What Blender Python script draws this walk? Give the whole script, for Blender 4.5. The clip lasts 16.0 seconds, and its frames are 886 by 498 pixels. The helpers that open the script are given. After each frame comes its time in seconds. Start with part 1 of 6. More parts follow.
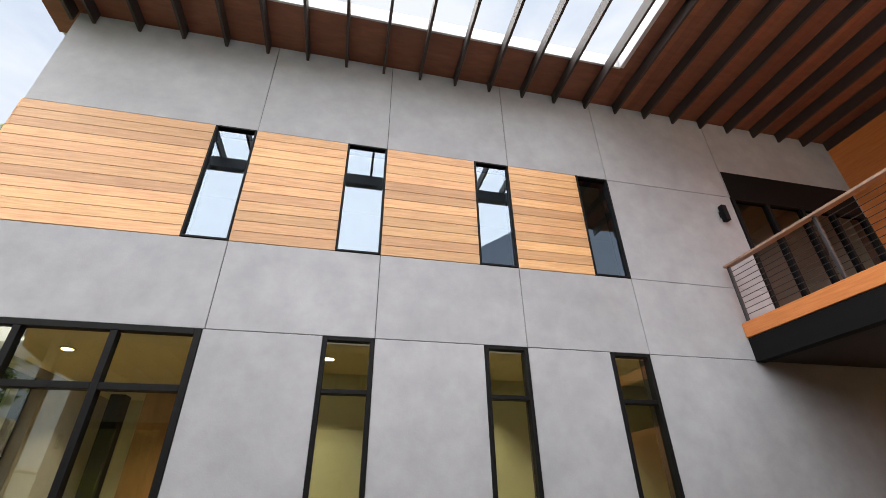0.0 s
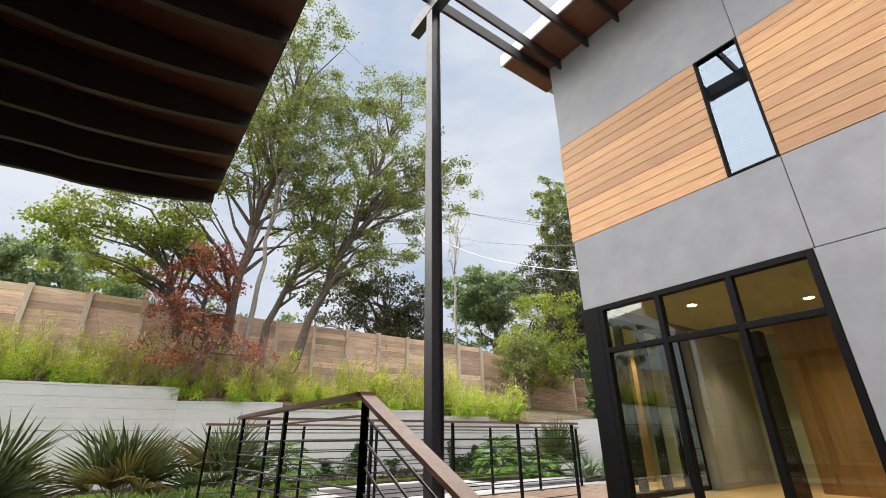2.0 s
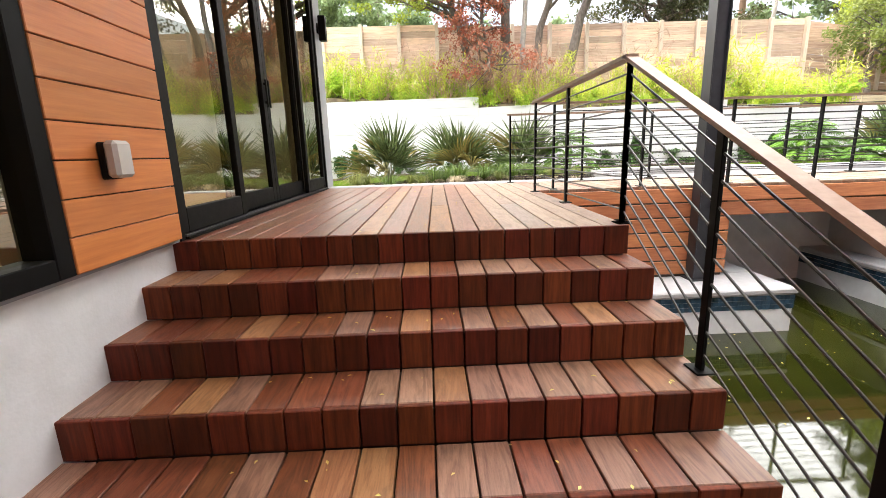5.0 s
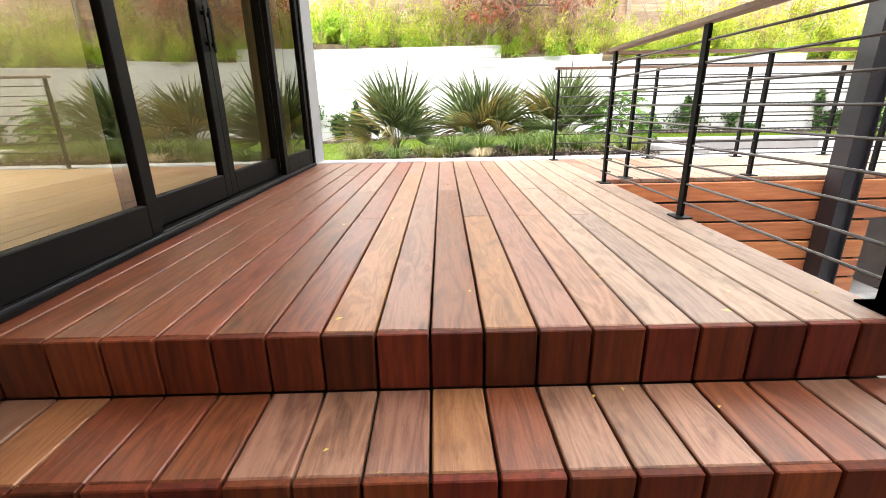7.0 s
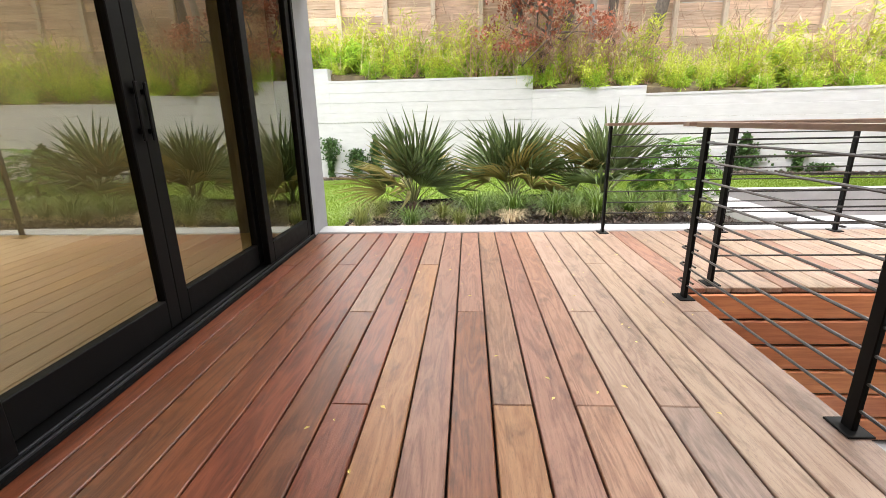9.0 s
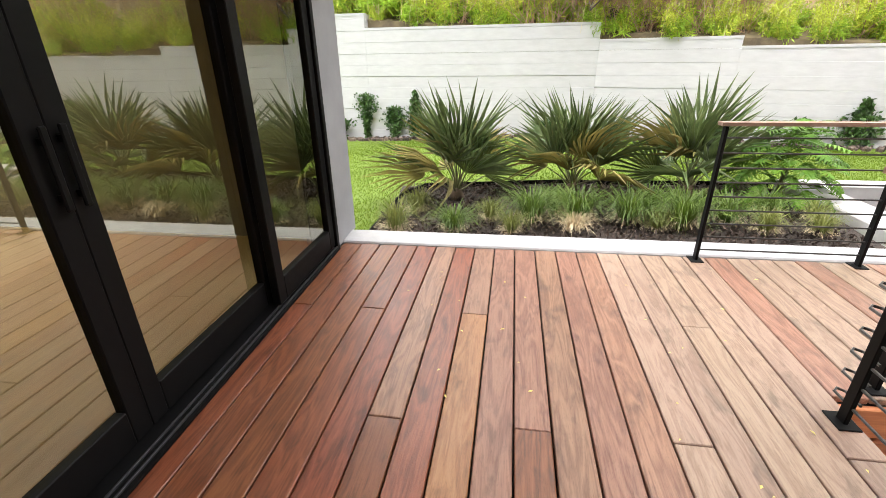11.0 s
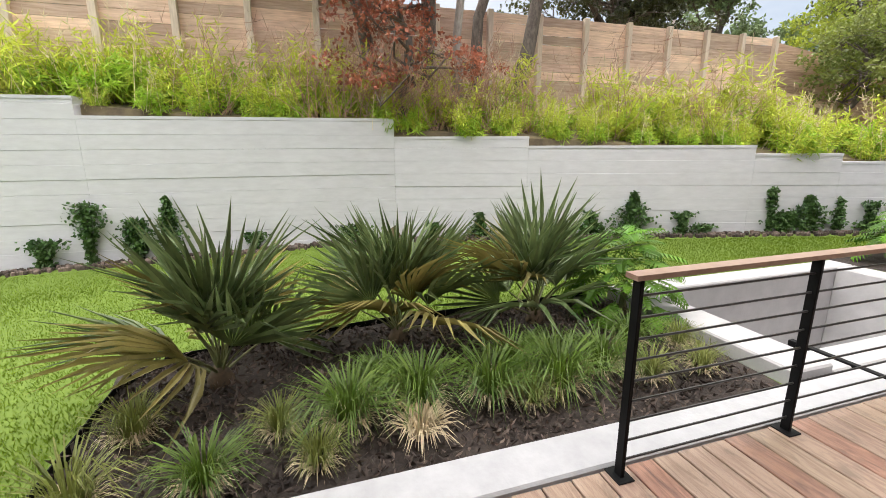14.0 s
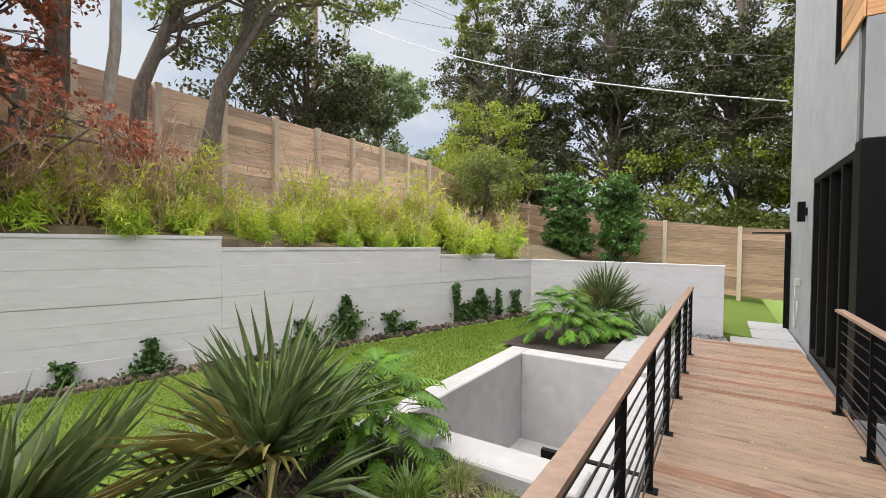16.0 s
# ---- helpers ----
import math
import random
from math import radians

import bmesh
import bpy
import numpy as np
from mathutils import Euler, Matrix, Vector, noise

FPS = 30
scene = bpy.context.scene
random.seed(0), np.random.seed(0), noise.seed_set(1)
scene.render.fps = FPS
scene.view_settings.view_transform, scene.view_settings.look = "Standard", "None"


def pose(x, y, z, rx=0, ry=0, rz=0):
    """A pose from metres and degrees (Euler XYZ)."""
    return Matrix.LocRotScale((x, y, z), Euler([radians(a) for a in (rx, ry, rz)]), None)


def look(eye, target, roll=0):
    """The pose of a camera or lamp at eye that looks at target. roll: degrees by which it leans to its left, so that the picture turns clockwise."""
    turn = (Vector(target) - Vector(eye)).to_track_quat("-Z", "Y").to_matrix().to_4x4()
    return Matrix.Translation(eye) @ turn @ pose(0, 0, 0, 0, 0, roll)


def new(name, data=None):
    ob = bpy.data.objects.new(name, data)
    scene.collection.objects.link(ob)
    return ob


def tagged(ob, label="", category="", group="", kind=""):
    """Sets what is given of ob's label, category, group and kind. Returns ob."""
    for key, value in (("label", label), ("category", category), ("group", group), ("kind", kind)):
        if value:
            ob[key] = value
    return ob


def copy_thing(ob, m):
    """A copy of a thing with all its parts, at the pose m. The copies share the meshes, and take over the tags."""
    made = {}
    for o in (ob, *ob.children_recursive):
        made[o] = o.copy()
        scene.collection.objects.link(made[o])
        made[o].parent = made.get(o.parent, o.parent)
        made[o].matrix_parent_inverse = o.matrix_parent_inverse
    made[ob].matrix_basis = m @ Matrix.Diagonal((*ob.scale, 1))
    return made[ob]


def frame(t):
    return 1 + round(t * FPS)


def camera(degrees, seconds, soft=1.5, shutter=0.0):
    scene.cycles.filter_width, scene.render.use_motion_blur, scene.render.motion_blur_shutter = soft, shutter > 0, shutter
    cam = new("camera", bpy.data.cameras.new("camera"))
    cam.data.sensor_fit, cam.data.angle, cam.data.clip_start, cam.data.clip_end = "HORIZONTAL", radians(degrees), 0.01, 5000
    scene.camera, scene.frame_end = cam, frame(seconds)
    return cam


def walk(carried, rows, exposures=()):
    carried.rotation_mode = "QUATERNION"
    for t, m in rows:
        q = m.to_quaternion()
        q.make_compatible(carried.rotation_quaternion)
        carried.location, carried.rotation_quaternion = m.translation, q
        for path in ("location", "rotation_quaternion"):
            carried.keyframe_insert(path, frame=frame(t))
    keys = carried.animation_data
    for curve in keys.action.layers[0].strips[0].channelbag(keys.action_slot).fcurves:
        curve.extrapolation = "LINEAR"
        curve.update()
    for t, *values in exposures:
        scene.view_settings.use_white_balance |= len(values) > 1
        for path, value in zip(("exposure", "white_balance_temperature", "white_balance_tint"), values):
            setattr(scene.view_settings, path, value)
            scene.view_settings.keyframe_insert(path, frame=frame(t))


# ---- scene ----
cam = camera(90.3, 16.0, soft=0.8)
PATH = [
    (0, (0.103, 0.188, 1.385), (0.49, 1.88, 2.38), -0.8),
    (0.5, (-0.145, 0.075, 1.381), (-0.358, 1.806, 2.361), -0.7),
    (1, (-0.411, -0.072, 1.353), (-1.134, 1.527, 2.312), -0.9),
    (1.5, (-0.399, -0.157, 1.337), (-1.551, 1.214, 2.227), -0.5),
    (2, (-0.281, -0.217, 1.299), (-1.771, 0.855, 2.094), -0.6),
    (2.5, (-0.087, -0.327, 1.234), (-1.802, 0.475, 1.878), -1.2),
    (3, (0.173, -0.467, 1.144), (-1.685, 0.131, 1.579), -1.6),
    (3.5, (0.387, -0.484, 1.11), (-1.561, -0.072, 1.301), -2.2),
    (4, (0.566, -0.443, 1.046), (-1.418, -0.194, 1.0), -2.2),
    (4.2, (0.597, -0.441, 1.035), (-1.389, -0.248, 0.899), -2.0),
    (6.3, (-0.456, -0.47, 0.991), (-2.352, -0.456, 0.353), -1.6),
    (6.5, (-0.621, -0.509, 0.994), (-2.517, -0.49, 0.357), -1.3),
    (7, (-0.982, -0.573, 1.134), (-2.884, -0.546, 0.518), -1.0),
    (7.5, (-1.269, -0.528, 1.193), (-3.181, -0.494, 0.605), -1.1),
    (8, (-1.513, -0.526, 1.326), (-3.433, -0.531, 0.766), -1.3),
    (8.5, (-1.70, -0.57, 1.44), (-3.623, -0.614, 0.893), -1.0),
    (9, (-1.932, -0.534, 1.518), (-3.851, -0.617, 0.961), -1.1),
    (11.3, (-2.899, -0.679, 1.882), (-4.707, -0.931, 1.065), -0.7),
    (11.5, (-3.005, -0.707, 1.891), (-4.82, -0.933, 1.081), -0.7),
    (12, (-3.244, -0.745, 1.91), (-5.09, -0.852, 1.149), -0.7),
    (12.5, (-3.541, -0.683, 1.908), (-5.418, -0.642, 1.219), -0.7),
    (13, (-3.835, -0.625, 1.935), (-5.73, -0.439, 1.323), -0.6),
    (13.5, (-4.104, -0.61, 1.94), (-5.995, -0.249, 1.399), -0.3),
    (14, (-4.333, -0.536, 1.955), (-6.185, 0.062, 1.494), -0.2),
    (14.5, (-4.709, -0.477, 1.999), (-6.463, 0.42, 1.653), -0.3),
    (15, (-4.919, -0.371, 2.023), (-6.502, 0.831, 1.804), 0.2),
    (15.5, (-5.134, -0.33, 2.062), (-6.479, 1.146, 1.945), 0.5),
    (16, (-5.289, -0.283, 2.06), (-6.36, 1.406, 2.019), 0.7),
]
walk(cam, [(t, look(eye, target, roll)) for t, eye, target, roll in PATH],
     exposures=((0, 1.87), (1.0, 1.52), (2.0, 1.64), (2.5, 1.86), (3.5, 2.62), (4.5, 2.8), (6.0, 3.2), (6.5, 3.2), (7.2, 3.0), (8.0, 2.62), (9.0, 2.52), (11.5, 2.38), (12.5, 2.12), (13.5, 1.9), (14.5, 1.8), (16.0, 1.56)))

# ---- world, sun, exposure ----
world = bpy.data.worlds.new("overcast_sky")
scene.world = world
world.use_nodes = True
wn, wl = world.node_tree.nodes, world.node_tree.links
wn.clear()
w_out = wn.new("ShaderNodeOutputWorld")
w_bg = wn.new("ShaderNodeBackground")
w_sky = wn.new("ShaderNodeTexSky")
w_sky.sky_type, w_sky.sun_disc = "NISHITA", False
SUN_EL, SUN_ROT = radians(68), radians(228)
w_sky.sun_elevation, w_sky.sun_rotation = SUN_EL, SUN_ROT
w_sky.air_density, w_sky.dust_density = 1.0, 3.0
w_gain = wn.new("ShaderNodeVectorMath")
w_gain.operation = "SCALE"
w_gain.inputs["Scale"].default_value = 0.55
w_co = wn.new("ShaderNodeTexCoord")
w_map = wn.new("ShaderNodeMapping")
w_map.inputs["Scale"].default_value = (1.6, 1.6, 4.0)
w_noise = wn.new("ShaderNodeTexNoise")
w_noise.inputs["Scale"].default_value, w_noise.inputs["Detail"].default_value = 1.5, 6
w_noise.inputs["Roughness"].default_value = 0.55
w_ramp = wn.new("ShaderNodeValToRGB")
w_ramp.color_ramp.elements[0].position, w_ramp.color_ramp.elements[0].color = 0.34, (4.2, 5.0, 6.2, 1)
w_ramp.color_ramp.elements[1].position, w_ramp.color_ramp.elements[1].color = 0.60, (6.6, 6.9, 7.4, 1)
w_mix = wn.new("ShaderNodeMix")
w_mix.data_type = "RGBA"
w_mix.inputs[0].default_value = 0.86
wl.new(w_co.outputs["Generated"], w_map.inputs["Vector"])
wl.new(w_map.outputs["Vector"], w_noise.inputs["Vector"])
wl.new(w_noise.outputs["Fac"], w_ramp.inputs["Fac"])
wl.new(w_sky.outputs["Color"], w_gain.inputs[0])
wl.new(w_gain.outputs["Vector"], w_mix.inputs[6])
wl.new(w_ramp.outputs["Color"], w_mix.inputs[7])
wl.new(w_mix.outputs[2], w_bg.inputs["Color"])
wl.new(w_bg.outputs["Background"], w_out.inputs["Surface"])
w_bg.inputs["Strength"].default_value = 0.043
sun = new("sun", bpy.data.lights.new("sun", "SUN"))
sun.data.energy, sun.data.angle, sun.data.color = 3.55, radians(125), (1.0, 0.97, 0.93)
sun.matrix_world = look((-10, -3, 30), (0, 0, 0))

# ---- materials ----
def material(name, c1, c2, scale=8.0, rough=0.6, bump=0.15, stretch=(1, 1, 1), rand=0.0, island=0.0, metal=0.0,
             big=0.25, big_scale=0.7, detail=5, spec=0.5, translucent=0.0, bump_scale=None, specks=0.0):
    """Two colours mixed by grain, a second and larger stain, relief, and a change from piece to piece."""
    m = bpy.data.materials.new(name)
    m.use_nodes = True
    n, l = m.node_tree.nodes, m.node_tree.links
    bsdf = n["Principled BSDF"]
    co = n.new("ShaderNodeTexCoord")
    mp = n.new("ShaderNodeMapping")
    mp.inputs["Scale"].default_value = stretch
    l.new(co.outputs["Object"], mp.inputs["Vector"])
    vec = mp.outputs["Vector"]
    info = n.new("ShaderNodeObjectInfo")
    if rand:
        sh = n.new("ShaderNodeVectorMath")
        sh.operation = "MULTIPLY_ADD"
        sh.inputs[1].default_value = (1, 1, 1)
        cm = n.new("ShaderNodeCombineXYZ")
        ml = n.new("ShaderNodeMath")
        ml.operation = "MULTIPLY"
        ml.inputs[1].default_value = 57.0
        l.new(info.outputs["Random"], ml.inputs[0])
        for i in range(3):
            l.new(ml.outputs[0], cm.inputs[i])
        l.new(vec, sh.inputs[0])
        l.new(cm.outputs[0], sh.inputs[2])
        vec = sh.outputs[0]
    n1 = n.new("ShaderNodeTexNoise")
    n1.inputs["Scale"].default_value, n1.inputs["Detail"].default_value = scale, detail
    n1.inputs["Roughness"].default_value = 0.62
    l.new(vec, n1.inputs["Vector"])
    ramp = n.new("ShaderNodeValToRGB")
    ramp.color_ramp.elements[0].position, ramp.color_ramp.elements[0].color = 0.3, (*c1, 1)
    ramp.color_ramp.elements[1].position, ramp.color_ramp.elements[1].color = 0.7, (*c2, 1)
    l.new(n1.outputs["Fac"], ramp.inputs["Fac"])
    n2 = n.new("ShaderNodeTexNoise")
    n2.inputs["Scale"].default_value, n2.inputs["Detail"].default_value = big_scale, 3
    l.new(co.outputs["Object"], n2.inputs["Vector"])
    hsv = n.new("ShaderNodeHueSaturation")
    l.new(ramp.outputs["Color"], hsv.inputs["Color"])
    val = n.new("ShaderNodeMath")
    val.operation = "MULTIPLY_ADD"
    val.inputs[1].default_value, val.inputs[2].default_value = big * 2, 1 - big
    l.new(n2.outputs["Fac"], val.inputs[0])
    v_out = val.outputs[0]
    if rand or island:
        src = info.outputs["Random"] if rand else n.new("ShaderNodeNewGeometry").outputs["Random Per Island"]
        amount = rand or island
        v2 = n.new("ShaderNodeMath")
        v2.operation = "MULTIPLY_ADD"
        v2.inputs[1].default_value, v2.inputs[2].default_value = 2 * amount, 1 - amount
        l.new(src, v2.inputs[0])
        v3 = n.new("ShaderNodeMath")
        v3.operation = "MULTIPLY"
        l.new(v_out, v3.inputs[0])
        l.new(v2.outputs[0], v3.inputs[1])
        v_out = v3.outputs[0]
        hm = n.new("ShaderNodeMath")
        hm.operation = "PINGPONG"
        hm.inputs[1].default_value = 0.13
        l.new(src, hm.inputs[0])
        ha = n.new("ShaderNodeMath")
        ha.operation = "MULTIPLY_ADD"
        ha.inputs[1].default_value, ha.inputs[2].default_value = 0.30 * amount, 0.5 - 0.02 * amount
        l.new(hm.outputs[0], ha.inputs[0])
        l.new(ha.outputs[0], hsv.inputs["Hue"])
    if specks:
        vo = n.new("ShaderNodeTexVoronoi")
        vo.inputs["Scale"].default_value = specks
        l.new(vec, vo.inputs["Vector"])
        sr = n.new("ShaderNodeMapRange")
        sr.inputs["From Min"].default_value, sr.inputs["From Max"].default_value = 0.05, 0.13
        sr.inputs["To Min"].default_value, sr.inputs["To Max"].default_value = 0.45, 1.0
        l.new(vo.outputs["Distance"], sr.inputs["Value"])
        vm = n.new("ShaderNodeMath")
        vm.operation = "MULTIPLY"
        l.new(v_out, vm.inputs[0])
        l.new(sr.outputs["Result"], vm.inputs[1])
        v_out = vm.outputs[0]
    l.new(v_out, hsv.inputs["Value"])
    l.new(hsv.outputs["Color"], bsdf.inputs["Base Color"])
    rr = n.new("ShaderNodeMath")
    rr.operation = "MULTIPLY_ADD"
    rr.inputs[1].default_value, rr.inputs[2].default_value = 0.25, rough - 0.12
    l.new(n1.outputs["Fac"], rr.inputs[0])
    l.new(rr.outputs[0], bsdf.inputs["Roughness"])
    bsdf.inputs["Metallic"].default_value = metal
    bsdf.inputs["Specular IOR Level"].default_value = spec
    if bump:
        src = n1
        if bump_scale:
            src = n.new("ShaderNodeTexNoise")
            src.inputs["Scale"].default_value, src.inputs["Detail"].default_value = bump_scale, 6
            l.new(vec, src.inputs["Vector"])
        b = n.new("ShaderNodeBump")
        b.inputs["Strength"].default_value, b.inputs["Distance"].default_value = bump, 0.01
        l.new(src.outputs["Fac"], b.inputs["Height"])
        l.new(b.outputs["Normal"], bsdf.inputs["Normal"])
    if translucent:
        tr = n.new("ShaderNodeBsdfTranslucent")
        mx = n.new("ShaderNodeMixShader")
        mx.inputs[0].default_value = translucent
        l.new(hsv.outputs["Color"], tr.inputs["Color"])
        l.new(bsdf.outputs[0], mx.inputs[1])
        l.new(tr.outputs[0], mx.inputs[2])
        l.new(mx.outputs[0], n["Material Output"].inputs["Surface"])
    return m


def board_wood(name, dark, mid, light, rough, vary=0.14):
    """Oiled decking: long fibres, flowing figure, dark mineral stains, and fine pores, different on every board."""
    m = bpy.data.materials.new(name)
    m.use_nodes = True
    n, l = m.node_tree.nodes, m.node_tree.links
    bsdf = n["Principled BSDF"]
    co, info = n.new("ShaderNodeTexCoord"), n.new("ShaderNodeObjectInfo")
    seed = n.new("ShaderNodeVectorMath")
    seed.operation = "SCALE"
    seed.inputs[0].default_value = (91.0, 37.0, 53.0)
    l.new(info.outputs["Random"], seed.inputs["Scale"])

    def field(scale, size, detail, rough_, warp=0.0):
        mp, ad, tx = n.new("ShaderNodeMapping"), n.new("ShaderNodeVectorMath"), n.new("ShaderNodeTexNoise")
        mp.inputs["Scale"].default_value = scale
        l.new(co.outputs["Object"], mp.inputs["Vector"])
        l.new(mp.outputs["Vector"], ad.inputs[0])
        l.new(seed.outputs["Vector"], ad.inputs[1])
        l.new(ad.outputs["Vector"], tx.inputs["Vector"])
        tx.inputs["Scale"].default_value, tx.inputs["Detail"].default_value = size, detail
        tx.inputs["Roughness"].default_value, tx.inputs["Distortion"].default_value = rough_, warp
        return tx.outputs["Fac"]

    def math_node(op, a, b, c=None):
        k = n.new("ShaderNodeMath")
        k.operation = op
        for i, x in enumerate((a, b, c)):
            if x is None:
                continue
            if isinstance(x, (int, float)):
                k.inputs[i].default_value = x
            else:
                l.new(x, k.inputs[i])
        return k.outputs[0]

    fibre = field((1.2, 34, 34), 5.0, 6, 0.7)
    figure = field((0.9, 6.5, 6.5), 2.2, 3, 0.5, 0.9)
    rings = math_node("PINGPONG", math_node("MULTIPLY", figure, 5.0), 0.5)
    stain = field((1.0, 2.6, 2.6), 5.0, 4, 0.6, 0.6)
    pores = field((6, 60, 60), 9.0, 2, 0.5)
    tone = math_node("MULTIPLY_ADD", fibre, 0.55, math_node("MULTIPLY", rings, 0.42))
    ramp = n.new("ShaderNodeValToRGB")
    e = ramp.color_ramp.elements
    e[0].position, e[0].color = 0.22, (*dark, 1)
    e[1].position, e[1].color = 0.74, (*light, 1)
    k = e.new(0.44)
    k.color = (*mid, 1)
    l.new(tone, ramp.inputs["Fac"])
    st = n.new("ShaderNodeMapRange")
    st.inputs["From Min"].default_value, st.inputs["From Max"].default_value = 0.30, 0.46
    st.inputs["To Min"].default_value, st.inputs["To Max"].default_value = 0.62, 1.0
    l.new(stain, st.inputs["Value"])
    po = n.new("ShaderNodeMapRange")
    po.inputs["From Min"].default_value, po.inputs["From Max"].default_value = 0.30, 0.42
    po.inputs["To Min"].default_value, po.inputs["To Max"].default_value = 0.72, 1.0
    l.new(pores, po.inputs["Value"])
    piece = math_node("MULTIPLY_ADD", info.outputs["Random"], 2 * vary, 1 - vary)
    val = math_node("MULTIPLY", math_node("MULTIPLY", st.outputs["Result"], po.outputs["Result"]), piece)
    hsv = n.new("ShaderNodeHueSaturation")
    l.new(math_node("MULTIPLY_ADD", math_node("PINGPONG", math_node("MULTIPLY", info.outputs["Random"], 7.0), 0.5), 0.028, 0.493), hsv.inputs["Hue"])
    l.new(val, hsv.inputs["Value"])
    l.new(ramp.outputs["Color"], hsv.inputs["Color"])
    l.new(hsv.outputs["Color"], bsdf.inputs["Base Color"])
    l.new(math_node("MULTIPLY_ADD", fibre, 0.3, rough - 0.12), bsdf.inputs["Roughness"])
    bsdf.inputs["Specular IOR Level"].default_value = 0.5
    bp = n.new("ShaderNodeBump")
    bp.inputs["Strength"].default_value, bp.inputs["Distance"].default_value = 0.22, 0.004
    l.new(math_node("MULTIPLY", fibre, po.outputs["Result"]), bp.inputs["Height"])
    l.new(bp.outputs["Normal"], bsdf.inputs["Normal"])
    return m


def glass(name, tint, ior=1.7, rough=0.0, coat=(0.95, 0.97, 0.97)):
    """A thin pane: clear tinted glass with a mirror gloss that grows towards grazing angles."""
    m = bpy.data.materials.new(name)
    m.use_nodes = True
    n, l = m.node_tree.nodes, m.node_tree.links
    n.remove(n["Principled BSDF"])
    tr, gl, fr, mx = (n.new("ShaderNodeBsdfTransparent"), n.new("ShaderNodeBsdfGlossy"), n.new("ShaderNodeFresnel"),
                      n.new("ShaderNodeMixShader"))
    tr.inputs["Color"].default_value = (*tint, 1)
    gl.inputs["Roughness"].default_value = rough
    gl.inputs["Color"].default_value = (*coat, 1)
    fr.inputs["IOR"].default_value = ior
    l.new(fr.outputs[0], mx.inputs[0])
    l.new(tr.outputs[0], mx.inputs[1])
    l.new(gl.outputs[0], mx.inputs[2])
    l.new(mx.outputs[0], n["Material Output"].inputs["Surface"])
    return m


def glow(name, colour, strength):
    m = bpy.data.materials.new(name)
    m.use_nodes = True
    b = m.node_tree.nodes["Principled BSDF"]
    b.inputs["Base Color"].default_value = (*colour, 1)
    b.inputs["Emission Color"].default_value = (*colour, 1)
    b.inputs["Emission Strength"].default_value = strength
    return m


def water_material():
    m = material("pool_water", (0.008, 0.010, 0.0015), (0.032, 0.036, 0.005), 0.7, 0.12, 0.04, big=0.3, bump_scale=5)
    b = m.node_tree.nodes["Principled BSDF"]
    for link in list(b.inputs["Roughness"].links):
        m.node_tree.links.remove(link)
    b.inputs["Roughness"].default_value = 0.04
    return m


STUCCO = material("grey_stucco", (0.275, 0.278, 0.298), (0.340, 0.343, 0.365), 3.0, 0.75, 0.12, big=0.12, big_scale=0.9, rand=0.035, bump_scale=60)
STUCCO_SIDE = material("grey_stucco_plain", (0.275, 0.278, 0.298), (0.340, 0.343, 0.365), 3.0, 0.75, 0.12, big=0.12, big_scale=0.9, bump_scale=60)
RECESS = material("dark_backing", (0.03, 0.028, 0.026), (0.05, 0.046, 0.042), 20, 0.8)
CEDAR = material("cedar_cladding", (0.47, 0.235, 0.095), (0.66, 0.38, 0.18), 5.0, 0.5, 0.1, (0.5, 0.5, 9), rand=0.24, big=0.06)
CEDAR_LEFT = material("cedar_cladding_oiled", (0.42, 0.13, 0.035), (0.55, 0.20, 0.06), 5.0, 0.42, 0.1, (0.5, 0.5, 9), rand=0.14, big=0.06)
IPE_RED = board_wood("hardwood_red", (0.092, 0.024, 0.010), (0.185, 0.056, 0.024), (0.27, 0.102, 0.044), 0.38)
IPE_MID = board_wood("hardwood_brown", (0.15, 0.066, 0.040), (0.265, 0.135, 0.086), (0.35, 0.197, 0.132), 0.42)
IPE_PALE = board_wood("hardwood_weathered", (0.21, 0.130, 0.090), (0.305, 0.207, 0.148), (0.38, 0.275, 0.203), 0.48, 0.09)
IPE_OCHRE = board_wood("hardwood_ochre", (0.20, 0.080, 0.030), (0.31, 0.142, 0.060), (0.38, 0.195, 0.092), 0.42, 0.09)
IPE_GREY = board_wood("hardwood_greyed", (0.16, 0.104, 0.078), (0.25, 0.168, 0.13), (0.33, 0.232, 0.182), 0.46)
# Riser wood red of its own, with the steps' shade put into the colour.
IPE_RISER = material("hardwood_riser_shaded", (0.055, 0.012, 0.006), (0.15, 0.032, 0.013), 5.0, 0.6, 0.12, (9, 9, 0.7), rand=0.45, big=0.12, big_scale=2.2, spec=0.2)
SUBFRAME = material("treated_joist_wood", (0.16, 0.10, 0.06), (0.26, 0.17, 0.11), 6, 0.8, 0.1, (1, 4, 4), big=0.2)
SKIRT = material("hardwood_skirt", (0.33, 0.11, 0.045), (0.52, 0.21, 0.09), 5.0, 0.45, 0.12, (9, 0.7, 9), rand=0.2, big=0.15, big_scale=2)
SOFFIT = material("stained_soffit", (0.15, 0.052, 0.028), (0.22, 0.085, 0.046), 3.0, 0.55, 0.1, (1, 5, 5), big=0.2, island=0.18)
# Stained boards like the house soffit; the eave's shade is put into their colour.
SOFFIT_SHADE = material("shaded_stained_soffit", (0.06, 0.018, 0.009), (0.10, 0.034, 0.016), 3.0, 0.55, 0.1, (5, 1, 5), big=0.2, island=0.18)
RAFTER = material("dark_stained_rafter", (0.024, 0.018, 0.017), (0.045, 0.034, 0.032), 6.0, 0.6, 0.12, (6, 0.7, 6), big=0.15)
